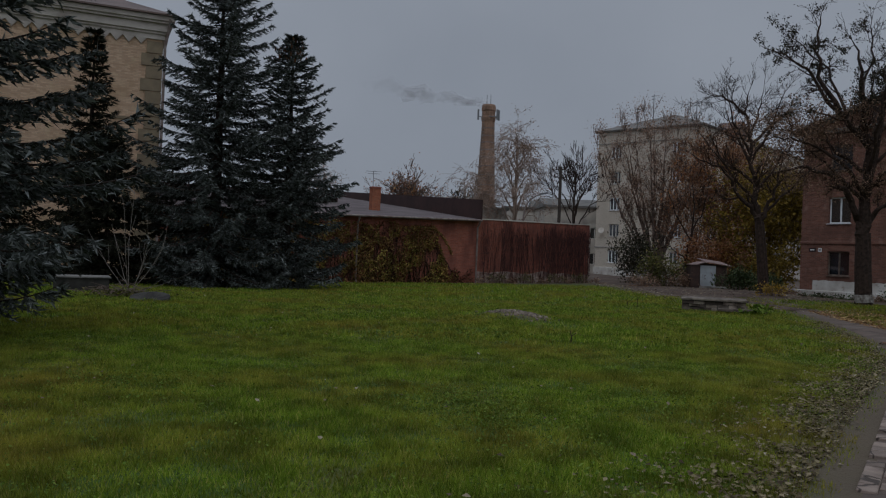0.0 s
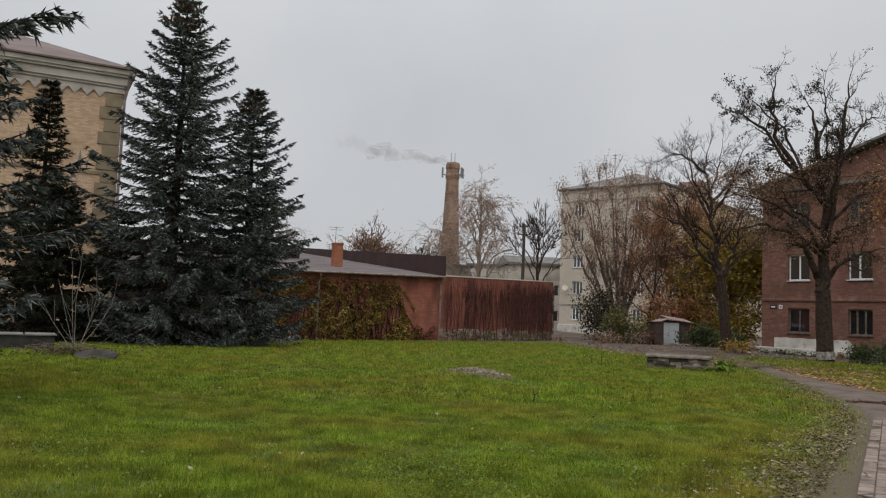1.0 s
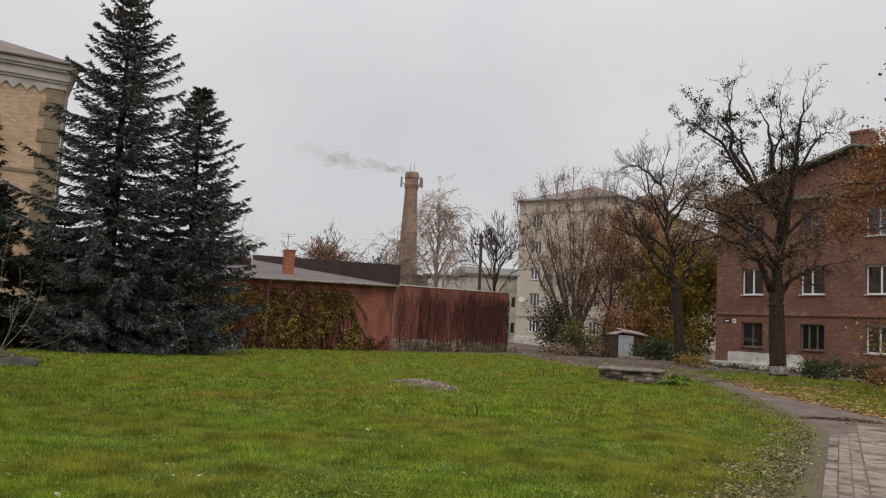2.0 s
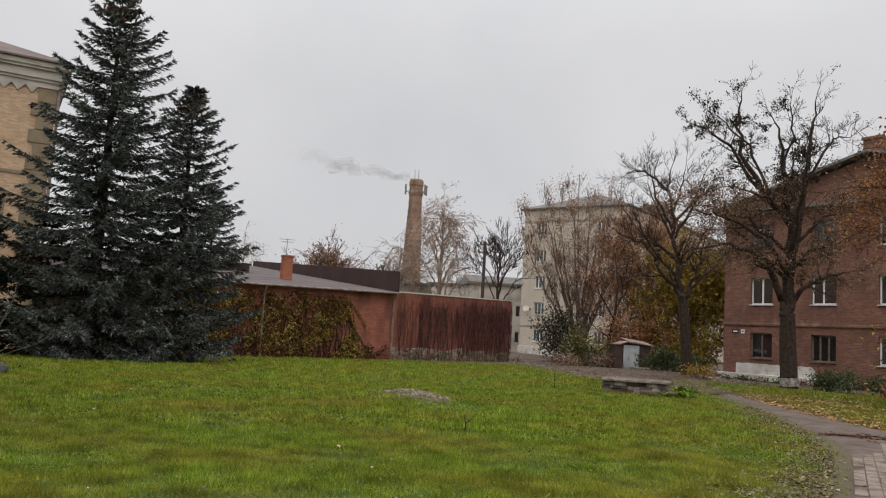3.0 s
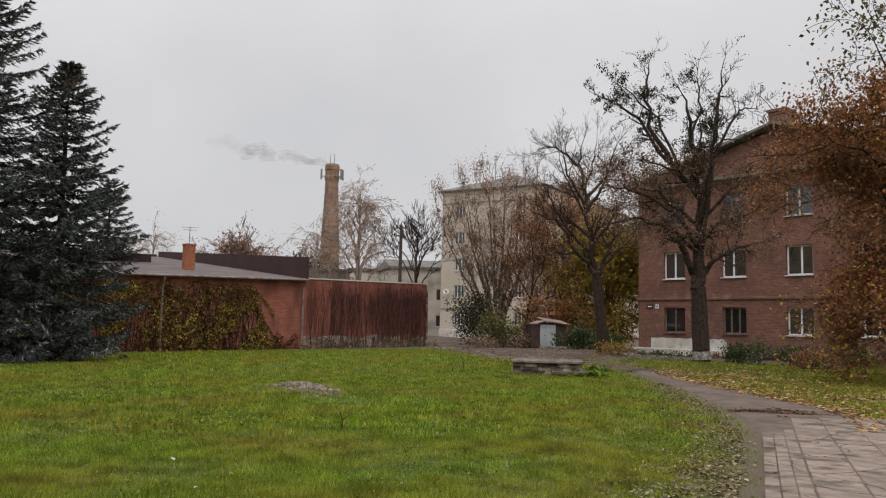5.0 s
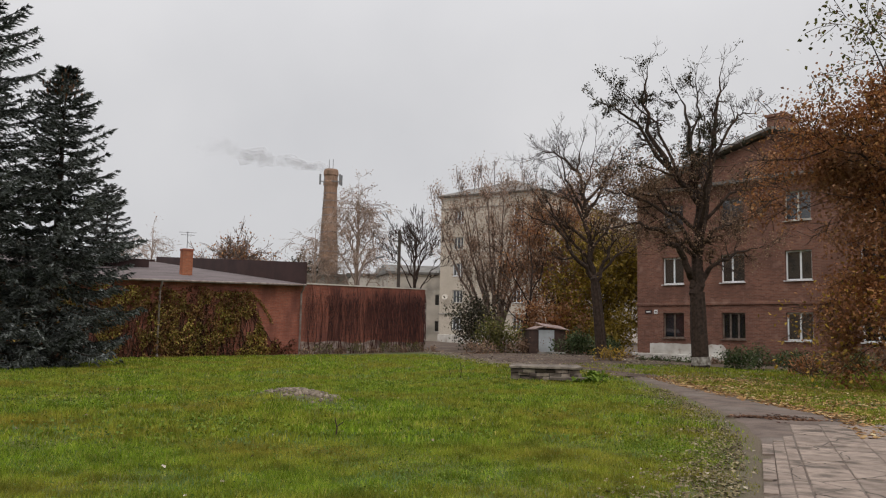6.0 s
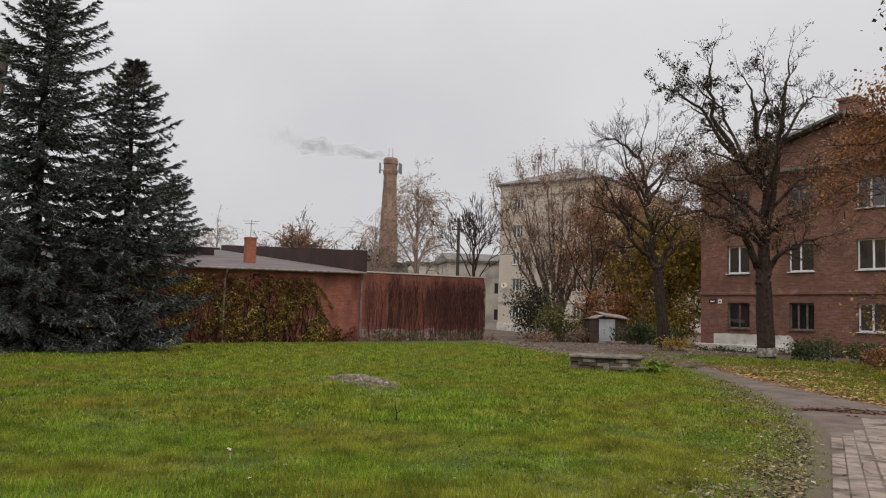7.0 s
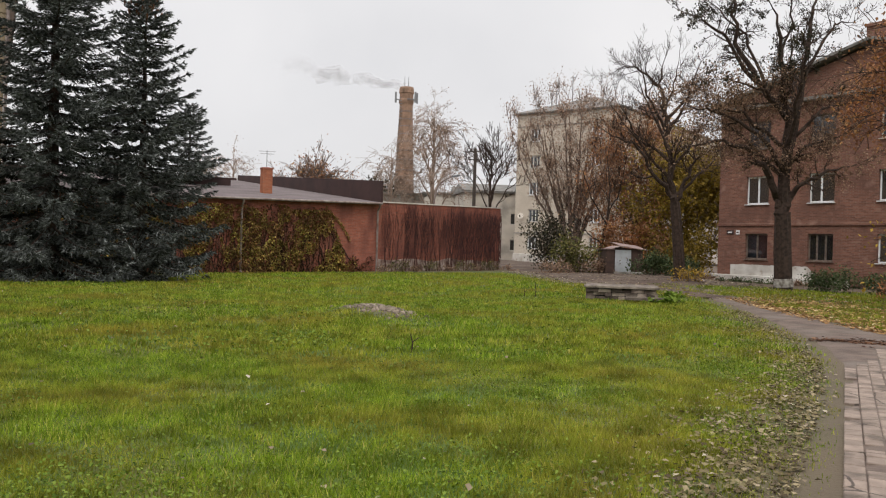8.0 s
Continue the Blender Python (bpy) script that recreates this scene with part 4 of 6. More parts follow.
def branch_tree(name, place, trunk, limbs, label, bark, leaf=None, leaf_size=0.07, leaves=0, leaf_spread=0.25, depth=2, side_len=1.4, sides=7, seed=1, twig=0.009,
                spread=0.8, lift=0.2, where=None, category="tree", group="", kids=(3, 5), flat=0.0, more=()):
    """A tree with its trunk and main limbs given as (points, base radius, tip radius), and finer branches grown from them."""
    rng = random.Random(seed)
    top = thing(name, place, label, category, group)
    g = Geo()
    pts = [Vector(p) for p in trunk[0]]
    fine = []
    for i in range((len(pts) - 1) * 5 + 1):
        fine.append(along(pts, i / ((len(pts) - 1) * 5))[0])
    # ridged bark: the girth swells and sinks round the trunk, twisting a little as it climbs
    ring = []
    for i, p in enumerate(fine):
        r = trunk[1] + (trunk[2] - trunk[1]) * i / (len(fine) - 1) + (0.35 * trunk[1] if i == 0 else 0)
        ring.append([p + Vector((math.cos(a), math.sin(a), 0)) * r * (1 + 0.05 * math.sin(9 * a + 1.1 * p.z) + 0.04 * math.sin(5 * a - 0.7 * p.z) + 0.05 * noise.noise((a, p.z * 1.5, seed)))
                     for a in (2 * math.pi * b / 36 for b in range(36))])
    g.rings(ring)
    part("trunk", g, bark, top)
    tips, g = [], Geo()
    for limb, r0, r1 in limbs:
        limb = [Vector(p) for p in limb]
        n = (len(limb) - 1) * 4
        line = [along(limb, i / n)[0] + Vector((rng.gauss(0, 1), rng.gauss(0, 1), rng.gauss(0, 1))) * (0.05 if 0 < i < n else 0) for i in range(n + 1)]
        branch = Geo()
        branch.tube(line, [r0 + (r1 - r0) * i / n for i in range(n + 1)], 8)
        part("limb", branch, bark, top)
        for k in range(sides):
            f = 0.25 + 0.75 * (k + rng.random()) / sides
            q, d = along(line, min(f, 0.999))
            side = d.orthogonal().normalized()
            side.rotate(Matrix.Rotation(rng.uniform(0, 6.283), 3, d))
            r = max(twig * 1.5, (r0 + (r1 - r0) * f) * 0.55)
            grow(g, tips, q, d * 0.6 + side * spread, side_len * rng.uniform(0.6, 1.2) * (1.15 - 0.5 * f), r, depth, rng, spread, lift, twig, kids)
        q, d = along(line, 0.999)
        grow(g, tips, q, d, side_len, max(twig, r1), depth, rng, spread, lift, twig, kids)
    tagged(part("branchwork", g, bark, top), kind="stuff")
    for mat, size, count, reach, test, leaf_label in ([(leaf, leaf_size, leaves, leaf_spread, where, "")] if leaf else []) + list(more):
        c = Geo()
        spots = [t for t in tips if test is None or test(t[0])]
        for i in range(count if spots else 0):
            q, d = rng.choice(spots)
            c.leaf(q + Vector((rng.gauss(0, reach), rng.gauss(0, reach), rng.gauss(0, reach) - size * 0.4)), size * rng.uniform(0.6, 1.3), rng, flat)
        tagged(part("crown", c, mat, top, leaf_label), kind="stuff")
    return top


def spruce(name, place, height, radius, label, seed, needles=NEEDLES, skirt=0.4, dense=1.0, group="", cones=0):
    """A spruce: a straight trunk with whorls of boughs that sag and lift at their tips, each a flat spray of branchlets clad in needles."""
    rng, r_ = random.Random(seed), np.random.RandomState(seed)
    top = thing(name, place, label, "tree", group)
    g = Geo()
    g.tube([(0, 0, -0.3), (0.03, 0, height * 0.35), (0.0, 0.02, height * 0.7), (0, 0, height)], [height * 0.019, height * 0.013, height * 0.007, 0.012], 9)
    part("trunk", g, BARK, top)
    wood, tris, ends, z = Geo(), [], [], skirt
    while z < height - 0.1:
        k = (z - skirt) / (height - skirt)
        reach = radius * (1 - k) ** 0.72 * (0.75 + 0.25 * min(1, k * 6)) + 0.1
        first = rng.uniform(0, 6.283)
        count = max(5, int((8.6 - 2.6 * k) * dense))
        for b in range(count):
            a = first + 6.283 * b / count + rng.gauss(0, 0.16)
            r = reach * rng.choice((rng.uniform(0.5, 0.85), rng.uniform(0.8, 1.0), rng.uniform(0.92, 1.2)))
            tilt = 0.66 * k ** 1.5 - 0.2 + rng.gauss(0, 0.1)
            n = max(3, int(r / 0.22))
            line = [Vector((math.cos(a) * r * t, math.sin(a) * r * t, z + r * (tilt * t - 0.34 * t * (1 - t) * (1 - k) + 0.13 * t ** 3))) for t in (i / n for i in range(n + 1))]
            wood.tube(line, [max(0.007, 0.05 * r / 4 * (1 - i / n) + 0.006) for i in range(n + 1)], 3)
            ends.append((line[-1], k))
            m = max(5, int(r / 0.105))
            t = np.repeat(0.08 + 0.92 * (np.arange(m) + r_.rand(m)) / m, 2)
            sign = np.tile([-1.0, 1.0], m)
            pts = np.array(line)
            q = np.stack([np.interp(t * n, np.arange(n + 1), pts[:, c]) for c in range(3)], 1)
            d = (pts[-1] - pts[0]) / r
            across = np.array([-math.sin(a), math.cos(a), 0.0])
            span = (0.13 + 0.5 * (1 - t) ** 0.8 * min(1, t.min() + r / 2.4) * np.minimum(1, t * 4)) * r_.uniform(0.65, 1.15, 2 * m)
            sag = -r_.uniform(0.0, 0.85, 2 * m) * (1 - 0.7 * k)
            way = across * (sign * r_.uniform(0.5, 0.95, 2 * m))[:, None] + d * r_.uniform(0.5, 0.95, 2 * m)[:, None] + np.stack([0 * sag, 0 * sag, sag], 1)
            way /= np.linalg.norm(way, axis=1)[:, None]
            f = 11
            u = (np.arange(f) + 0.3)[None, :, None] / f
            e = q[:, None] + way[:, None] * span[:, None, None] * u
            e[:, :, 2] -= 0.22 * span[:, None] * u[:, :, 0] ** 2
            fan = way[:, None] + r_.normal(0, 0.36, e.shape) + np.array([0, 0, 0.1])
            fan /= np.linalg.norm(fan, axis=2)[:, :, None]
            cr = np.cross(fan, r_.normal(0, 1, e.shape))
            cr *= (r_.uniform(0.017, 0.031, e.shape[:2]) / np.linalg.norm(cr, axis=2))[:, :, None]
            ln = r_.uniform(0.1, 0.2, e.shape[:2])[:, :, None]
            tris.append(np.stack([e - cr, e + cr, e + fan * ln], 2).reshape(-1, 3))
        z += (0.27 + 0.12 * (1 - k)) * rng.uniform(0.8, 1.2)
    tagged(part("bough_frame", wood, BARK, top), kind="stuff")
    co = np.concatenate(tris)
    me = bpy.data.meshes.new("crown")
    me.from_pydata(co, [], np.arange(len(co)).reshape(-1, 3))
    me.materials.append(needles)
    crown = new("crown", me)
    crown.parent = top
    if cones:
        c, high = Geo(), [p for p, k in ends if k > 0.86]
        for _ in range(cones):
            p = rng.choice(high) * 1.0
            t = rng.uniform(0.25, 1.0)
            p = Vector((p.x * t, p.y * t, p.z - rng.uniform(0.0, 0.12)))
            c.rings([[p + Vector((w * math.cos(2.09 * i), w * math.sin(2.09 * i), -h)) for i in range(3)] for w, h in ((0.012, 0.0), (0.035, 0.05), (0.03, 0.12), (0.008, 0.18))])
        tagged(part("cone_growth", c, CONE, top, "hanging brown cones"), kind="stuff")
    return top


spruce("spruce", (-8.2, 32.4, lie(-8.2, 32.4)), 13.5, 4.3, "tall blue spruce with drooping frosted boughs", 11, group="spruces by the brick building", cones=260)
spruce("spruce", (-5.6, 33.6, lie(-5.6, 33.6)), 10.2, 3.35, "slender dark blue spruce beside a taller one", 12, group="spruces by the brick building", cones=130)
spruce("spruce", (-13.1, 32.3, lie(-13.1, 32.3)), 9.9, 1.75, "narrow young spruce in front of the buff hall", 13, DARK_NEEDLES, cones=60, group="spruces by the brick building")
spruce("spruce", (-16.2, 30.3, lie(-16.2, 30.3)), 6.0, 3.4, "low broad dark spruce beside the lawn", 16, DARK_NEEDLES, dense=1.25, group="spruces by the brick building")
spruce("spruce", (-12.0, 31.4, lie(-12, 31.4)), 5.6, 2.9, "low broad dark spruce beside the lawn", 17, DARK_NEEDLES, dense=1.25, group="spruces by the brick building")
spruce("spruce", (-10.6, 34.6, lie(-10.6, 34.6)), 5.2, 2.6, "low dark spruce filling the gap by the wall", 18, DARK_NEEDLES, group="spruces by the brick building")
spruce("spruce", (-8.7, 57.2, 0), 10.0, 3.0, "spruce standing behind the low roof", 14, dense=0.6, skirt=3.5)
spruce("spruce", (-8.0, 12.2, 0), 13.0, 4.0, "large blue spruce reaching over the lawn", 15, skirt=1.0, dense=1.25)

# the big locust in front of the brick house; u runs to the right, v away
locust = branch_tree("locust_tree", (18.4, 33.9, lie(18.4, 33.9)), ([(0, 0, -0.2), (-0.1, 0, 1.7), (-0.13, 0, 3.0)], 0.32, 0.285), [
    ([(-0.12, 0, 2.8), (-0.1, 0, 3.7), (0.0, 0, 5.3), (-0.1, 0.1, 7.2), (-0.2, 0.2, 8.4), (-0.3, 0.3, 9.7), (-0.6, 0.3, 10.9)], 0.275, 0.03),
    ([(0.0, 0, 5.2), (0.35, -0.2, 7.4), (0.5, -0.3, 9.2), (0.7, -0.3, 10.7), (0.85, -0.2, 11.8)], 0.17, 0.025),
    ([(-0.15, 0, 2.9), (-0.35, 0, 3.6), (-1.0, -0.2, 4.6), (-1.6, -0.3, 5.3), (-2.9, -0.5, 5.55), (-4.2, -0.6, 5.3)], 0.19, 0.03),
    ([(-0.15, 0.1, 7.0), (-1.2, 0.4, 8.1), (-1.9, 0.5, 9.6), (-2.2, 0.4, 11.0), (-2.1, 0.3, 12.0)], 0.15, 0.022),
    ([(-1.2, 0.4, 8.1), (-2.5, 0.2, 9.6), (-3.3, 0.0, 10.1), (-4.2, -0.1, 10.4)], 0.085, 0.02),
    ([(-0.9, 0.2, 7.9), (-1.5, 0.9, 10.0), (-2.8, 1.0, 11.2)], 0.07, 0.02),
    ([(-0.1, 0, 2.9), (0.1, -0.05, 3.6), (0.5, -0.3, 4.1), (1.3, -0.5, 4.6), (2.2, -0.6, 4.8)], 0.14, 0.02),
    ([(0.35, -0.2, 7.6), (1.1, -0.1, 9.5), (1.8, 0, 10.4), (2.4, 0.1, 10.5)], 0.075, 0.02),
    ([(-0.1, 0, 6.6), (-1.4, -0.6, 7.5), (-2.8, -0.9, 7.8)], 0.1, 0.02),
    ([(0.2, 0.2, 6.2), (0.8, 1.2, 8.4), (1.0, 1.8, 10.2)], 0.11, 0.02),
    ([(-0.1, -0.2, 5.6), (-0.3, -1.4, 7.4), (-0.6, -2.0, 9.0)], 0.1, 0.02),
    ([(-0.2, 0, 4.4), (-1.3, 0.9, 6.0), (-2.2, 1.6, 6.8)], 0.1, 0.02),
    ([(-0.2, 0.3, 9.0), (0.3, 0.5, 10.5), (0.2, 0.6, 11.8)], 0.06, 0.02),
    ([(-0.1, 0, 4.6), (-1.4, -0.4, 5.9), (-3.0, -0.6, 6.6), (-4.3, -0.6, 6.8)], 0.1, 0.02),
    ([(0.0, 0, 5.4), (-1.6, 0.5, 6.8), (-3.4, 0.8, 7.3)], 0.09, 0.02),
    ([(0.0, 0, 4.8), (1.2, 0.3, 5.8), (2.6, 0.5, 6.2)], 0.09, 0.02),
    ([(0.1, 0, 5.8), (1.1, -0.5, 6.9), (2.3, -0.7, 7.3)], 0.08, 0.02)],
    "big dark-barked locust with bare limbs and limewashed foot", BARK, BROWN_LEAF, 0.08, 17000, 0.24, depth=2, side_len=0.86, sides=8, seed=5, twig=0.0065, spread=1.0, lift=0.2, kids=(3, 6),
    where=lambda q: 4.0 < q.z < 8.2 and q.x < 3.2, more=[(DARK_POD, 0.085, 5200, 0.07, lambda q: q.z > 7.6 and q.x < 0.2 and noise.noise(q * 0.9) > -0.05, "dark hanging seed pods"),
                                                         (DARK_POD, 0.08, 900, 0.06, lambda q: q.z > 7.6 and q.x >= 0.2 and noise.noise(q * 0.9) > 0.15, "")])
foot = Geo()
foot.tube([(0, 0, 0.12), (-0.01, 0, 0.28), (-0.02, 0, 0.44)], [0.375, 0.36, 0.35], 18)
part("limewash", foot, LIME, locust, "flaking white limewash band")

branch_tree("maple_tree", (17.2, 41.0, lie(17.2, 41)), ([(0, 0, -0.2), (-0.25, 0, 2.3), (-0.4, 0, 3.6)], 0.26, 0.22), [
    ([(-0.38, 0, 3.3), (-0.48, 0, 3.9), (-0.7, 0, 5.4), (-1.0, 0, 7.2), (-1.2, 0.1, 8.9), (-1.1, 0.2, 10.1)], 0.215, 0.022),
    ([(-0.35, 0, 3.6), (0.2, -0.2, 4.9), (0.45, -0.3, 6.2), (0.8, -0.2, 7.8)], 0.11, 0.02),
    ([(-0.45, 0, 3.7), (-1.5, -0.2, 4.9), (-2.6, -0.3, 6.3), (-3.9, -0.3, 6.7)], 0.12, 0.02),
    ([(-1.0, 0, 7.2), (0.1, 0.3, 8.6), (1.1, 0.4, 9.4)], 0.09, 0.02),
    ([(-1.25, 0.1, 9.0), (-2.6, 0, 9.9), (-3.3, -0.2, 9.7)], 0.07, 0.018),
    ([(-0.7, 0, 5.5), (-2.0, 0.6, 6.6), (-2.9, 0.9, 8.2)], 0.09, 0.018),
    ([(-0.9, 0, 6.6), (-0.3, -1.0, 8.3), (0.1, -1.3, 9.9)], 0.08, 0.018),
    ([(-0.9, 0, 6.4), (-1.3, 1.1, 8.0), (-1.8, 1.5, 9.6)], 0.08, 0.018),
    ([(-1.0, 0, 7.0), (-2.0, -0.5, 8.5), (-2.5, -0.6, 10.0)], 0.075, 0.018),
    ([(-1.1, 0, 7.6), (-0.5, 0.4, 9.0), (-0.2, 0.6, 10.2)], 0.075, 0.018),
    ([(-0.6, 0, 5.0), (0.6, 0.3, 6.6), (1.5, 0.4, 8.2)], 0.085, 0.018),
    ([(-0.5, 0, 4.4), (-2.2, 0.2, 6.4), (-3.5, 0.3, 8.0)], 0.085, 0.018),
    ([(-0.4, 0, 3.9), (0.9, -0.3, 5.2), (2.0, -0.4, 6.4)], 0.08, 0.018)],
    "bare autumn maple with a leaning dark trunk", BARK, BROWN_LEAF, 0.08, 2200, 0.25, depth=2, side_len=0.95, sides=9, seed=8, twig=0.006, spread=0.85, lift=0.3, kids=(4, 6), where=lambda q: q.z < 8.5)

fan = random.Random(21)
stems = []
for k in range(13):
    u = -4.2 + 7.6 * k / 12 + fan.uniform(-0.3, 0.3)
    h = 11.4 - 0.09 * (u + 0.4) ** 2 * 1.6 + fan.uniform(-0.8, 0.5)
    v = fan.uniform(-1.6, 1.6)
    stems.append(([(0.05 * u, 0.1 * v, 0.9), (0.38 * u, 0.5 * v, h * 0.38), (0.75 * u, 0.8 * v, h * 0.7), (u, v, h)], 0.13, 0.02))
branch_tree("poplar_clump", (17.2, 60.6, 0.2), ([(0, 0, -0.2), (0, 0, 0.6), (0, 0, 1.2)], 0.5, 0.4), stems, "many-stemmed tree with withered brown leaves", PALE_BARK, PALE_LEAF, 0.1, 24000, 0.3, depth=2, side_len=1.3, sides=7,
            seed=9, twig=0.014, spread=0.55, lift=0.6)
branch_tree("young_ash", (17.4, 54.7, 0.25), ([(0, 0, -0.2), (0.15, 0, 1.8), (0.5, 0, 3.4)], 0.13, 0.09), [
    ([(0.5, 0, 3.3), (0.6, 0, 5.2), (0.4, 0, 7.4)], 0.08, 0.018), ([(0.5, 0, 3.4), (1.3, 0.2, 5.2), (1.6, 0.2, 7.0)], 0.06, 0.018), ([(0.4, 0, 3.0), (-0.6, 0, 4.6), (-1.2, 0, 6.2)], 0.06, 0.018),
    ([(0.2, 0, 2.0), (1.2, 0, 2.9), (2.1, -0.1, 3.3)], 0.045, 0.015), ([(0.1, 0, 1.8), (-1.0, 0, 2.4), (-1.9, 0, 2.3)], 0.045, 0.015)],
    "thin young ash with few brown leaves", BARK, BROWN_LEAF, 0.12, 1100, 0.25, depth=2, side_len=1.1, sides=5, seed=10, twig=0.013, spread=0.7, lift=0.4)


def whip_tree(name, place, height, width, label, bark, seed, leaf=None, leaves=0, limbs=14, twig=0.02, droop=-0.2, leaf_size=0.18, depth=2, low=0.25, up=0.55, sides=5, side_len=1.5):
    """A tree with one leader and slim limbs all round it."""
    rng = random.Random(seed)
    arms = [([(0, 0, height * 0.5), (0.1, 0, height * 0.8), (0, 0, height)], height * 0.012, twig)]
    for k in range(limbs):
        a, z = 2.4 * k, height * (low + (0.9 - low) * k / limbs)
        r = width * (1 - 0.75 * k / limbs) * rng.uniform(0.7, 1.1)
        arms.append(([(0, 0, z), (math.cos(a) * r * 0.5, math.sin(a) * r * 0.5, z + r * up), (math.cos(a) * r, math.sin(a) * r, z + r * up * 1.5)], height * 0.007, twig))
    return branch_tree(name, place, ([(0, 0, -0.3), (0.05, 0, height * 0.3), (0, 0, height * 0.55)], height * 0.018, height * 0.012), arms, label, bark, leaf, leaf_size, leaves, 0.35, depth=depth,
                       side_len=side_len, sides=sides, seed=seed, twig=twig, spread=0.6, lift=droop)


whip_tree("birch_tree", (10.6, 98.5, 0), 17.2, 4.4, "tall leafless birch with drooping pale twigs", BIRCH_BARK, 31, PALE_LEAF, 3500, limbs=18, droop=-0.6, twig=0.017, sides=7, side_len=2.0, up=0.9)
whip_tree("birch_tree", (5.8, 99.5, 0), 12.5, 2.8, "smaller leafless birch with drooping twigs", BIRCH_BARK, 32, limbs=12, droop=-0.6, twig=0.017, side_len=1.8, up=0.9)
whip_tree("birch_tree", (-16.2, 126.5, 0), 14.6, 3.2, "far leafless birch behind the roofs", BIRCH_BARK, 33, PALE_LEAF, 1200, limbs=14, droop=-0.6, twig=0.02, side_len=1.9, up=0.9, depth=1)
whip_tree("birch_tree", (-20.5, 128, 0), 13.4, 3.0, "far leafless birch behind the roofs", BIRCH_BARK, 36, PALE_LEAF, 1200, limbs=14, droop=-0.6, twig=0.02, side_len=1.9, up=0.9, depth=1)
whip_tree("apple_tree", (-2.0, 79.8, 0), 8.1, 2.5, "round-headed orchard tree with a few red-brown leaves", PALE_BARK, 34, RUST_LEAF, 1600, limbs=14, droop=0.2, twig=0.02, low=0.55, leaf_size=0.2)
whip_tree("bare_tree", (14.1, 78.0, 0), 10.4, 3.2, "dark bare tree behind the yard wall", BARK, 35, sides=4, limbs=12, droop=0.5, twig=0.02, low=0.4, up=0.9)
whip_tree("golden_maple", (22.6, 53.5, 0.3), 6.9, 2.5, "olive-yellow young maple beside the house", PALE_BARK, 37, OLIVE_GOLD, 19000, limbs=18, droop=0.1, twig=0.012, low=0.04, leaf_size=0.19)
whip_tree("rusty_maple", (20.8, 57.0, 0.3), 9.2, 3.2, "red-brown leaved young maple", PALE_BARK, 38, RUST_LEAF, 20000, limbs=18, droop=0.2, twig=0.014, low=0.08, leaf_size=0.14)
whip_tree("dark_pine", (5.2, 118.0, 0), 11.0, 2.2, "small dark conifer behind the roof", BARK, 39, DARK_POD, 1500, limbs=12, low=0.55, twig=0.025, leaf_size=0.35, depth=1)

branch_tree("autumn_maple", (22.2, 22.5, lie(22.2, 22.5)), ([(0, 0, -0.2), (-0.1, 0, 1.5), (-0.2, 0, 2.6)], 0.33, 0.28), [
    ([(-0.2, 0, 2.5), (-0.5, 0.1, 5.0), (-0.9, 0.2, 7.8), (-1.2, 0.2, 10.8)], 0.22, 0.025),
    ([(-0.3, 0, 2.6), (-2.2, 0.2, 4.9), (-3.9, 0.5, 5.9), (-5.4, 0.6, 6.4)], 0.15, 0.02),
    ([(-0.5, 0, 4.6), (-2.4, -0.4, 6.6), (-4.0, -0.5, 7.6), (-5.2, -0.5, 8.6)], 0.12, 0.02),
    ([(-0.25, 0, 2.4), (-2.0, 0.3, 3.6), (-3.6, 0.5, 4.6), (-5.0, 0.8, 5.2)], 0.12, 0.02),
    ([(-0.2, 0, 2.2), (-1.8, -0.4, 2.8), (-3.0, -0.7, 3.0), (-4.0, -0.8, 2.4)], 0.1, 0.018),
    ([(-0.15, 0, 1.9), (-1.4, 0.6, 2.2), (-2.8, 1.0, 1.9), (-4.0, 1.2, 1.3)], 0.08, 0.016),
    ([(-0.8, 0.2, 7.0), (-2.4, 0.6, 8.6), (-3.8, 0.8, 9.7)], 0.09, 0.018),
    ([(-0.4, 0, 3.8), (-2.0, 0.9, 5.2), (-3.3, 1.6, 5.6), (-4.6, 2.2, 5.4)], 0.1, 0.018),
    ([(-0.3, 0, 3.0), (-2.2, 1.0, 3.7), (-3.2, 1.6, 3.6), (-4.2, 1.9, 3.0)], 0.09, 0.018),
    ([(-0.6, 0, 5.6), (-2.6, 0.6, 6.9), (-4.6, 1.0, 7.0), (-6.0, 1.2, 6.4)], 0.09, 0.018),
    ([(-0.3, 0, 3.4), (0.9, -1.2, 5.0), (2.0, -2.0, 7.0)], 0.12, 0.02),
    ([(-0.3, 0, 3.2), (-0.6, 1.8, 5.0), (-1.0, 3.0, 6.8)], 0.12, 0.02),
    ([(-0.3, 0, 3.0), (-1.6, -1.6, 4.6), (-2.8, -2.6, 5.6)], 0.11, 0.02),
    ([(-1.0, 0.2, 8.5), (-0.4, -0.5, 10.0), (0.0, -0.8, 11.5)], 0.08, 0.018)],
    "rust-leaved autumn maple leaning over the path", BARK, RUST_LEAF, 0.1, 70000, 0.28, depth=2, side_len=1.5, sides=7, seed=41, twig=0.009, spread=0.8, lift=0.05, where=lambda q: q.z < 8.4 and q.x > -5.2 - 1.6 * smooth_step(4.0, 6.0, q.z),
    more=[(BROWN_LEAF, 0.09, 2200, 0.14, lambda q: q.z > 7.0, ""), (OLIVE_LEAF, 0.13, 900, 0.22, lambda q: q.z > 8.0 and q.x < -2.6, "olive leaf clumps"), (YELLOW_LEAF, 0.12, 1500, 0.3, lambda q: q.z < 3.6, "")])


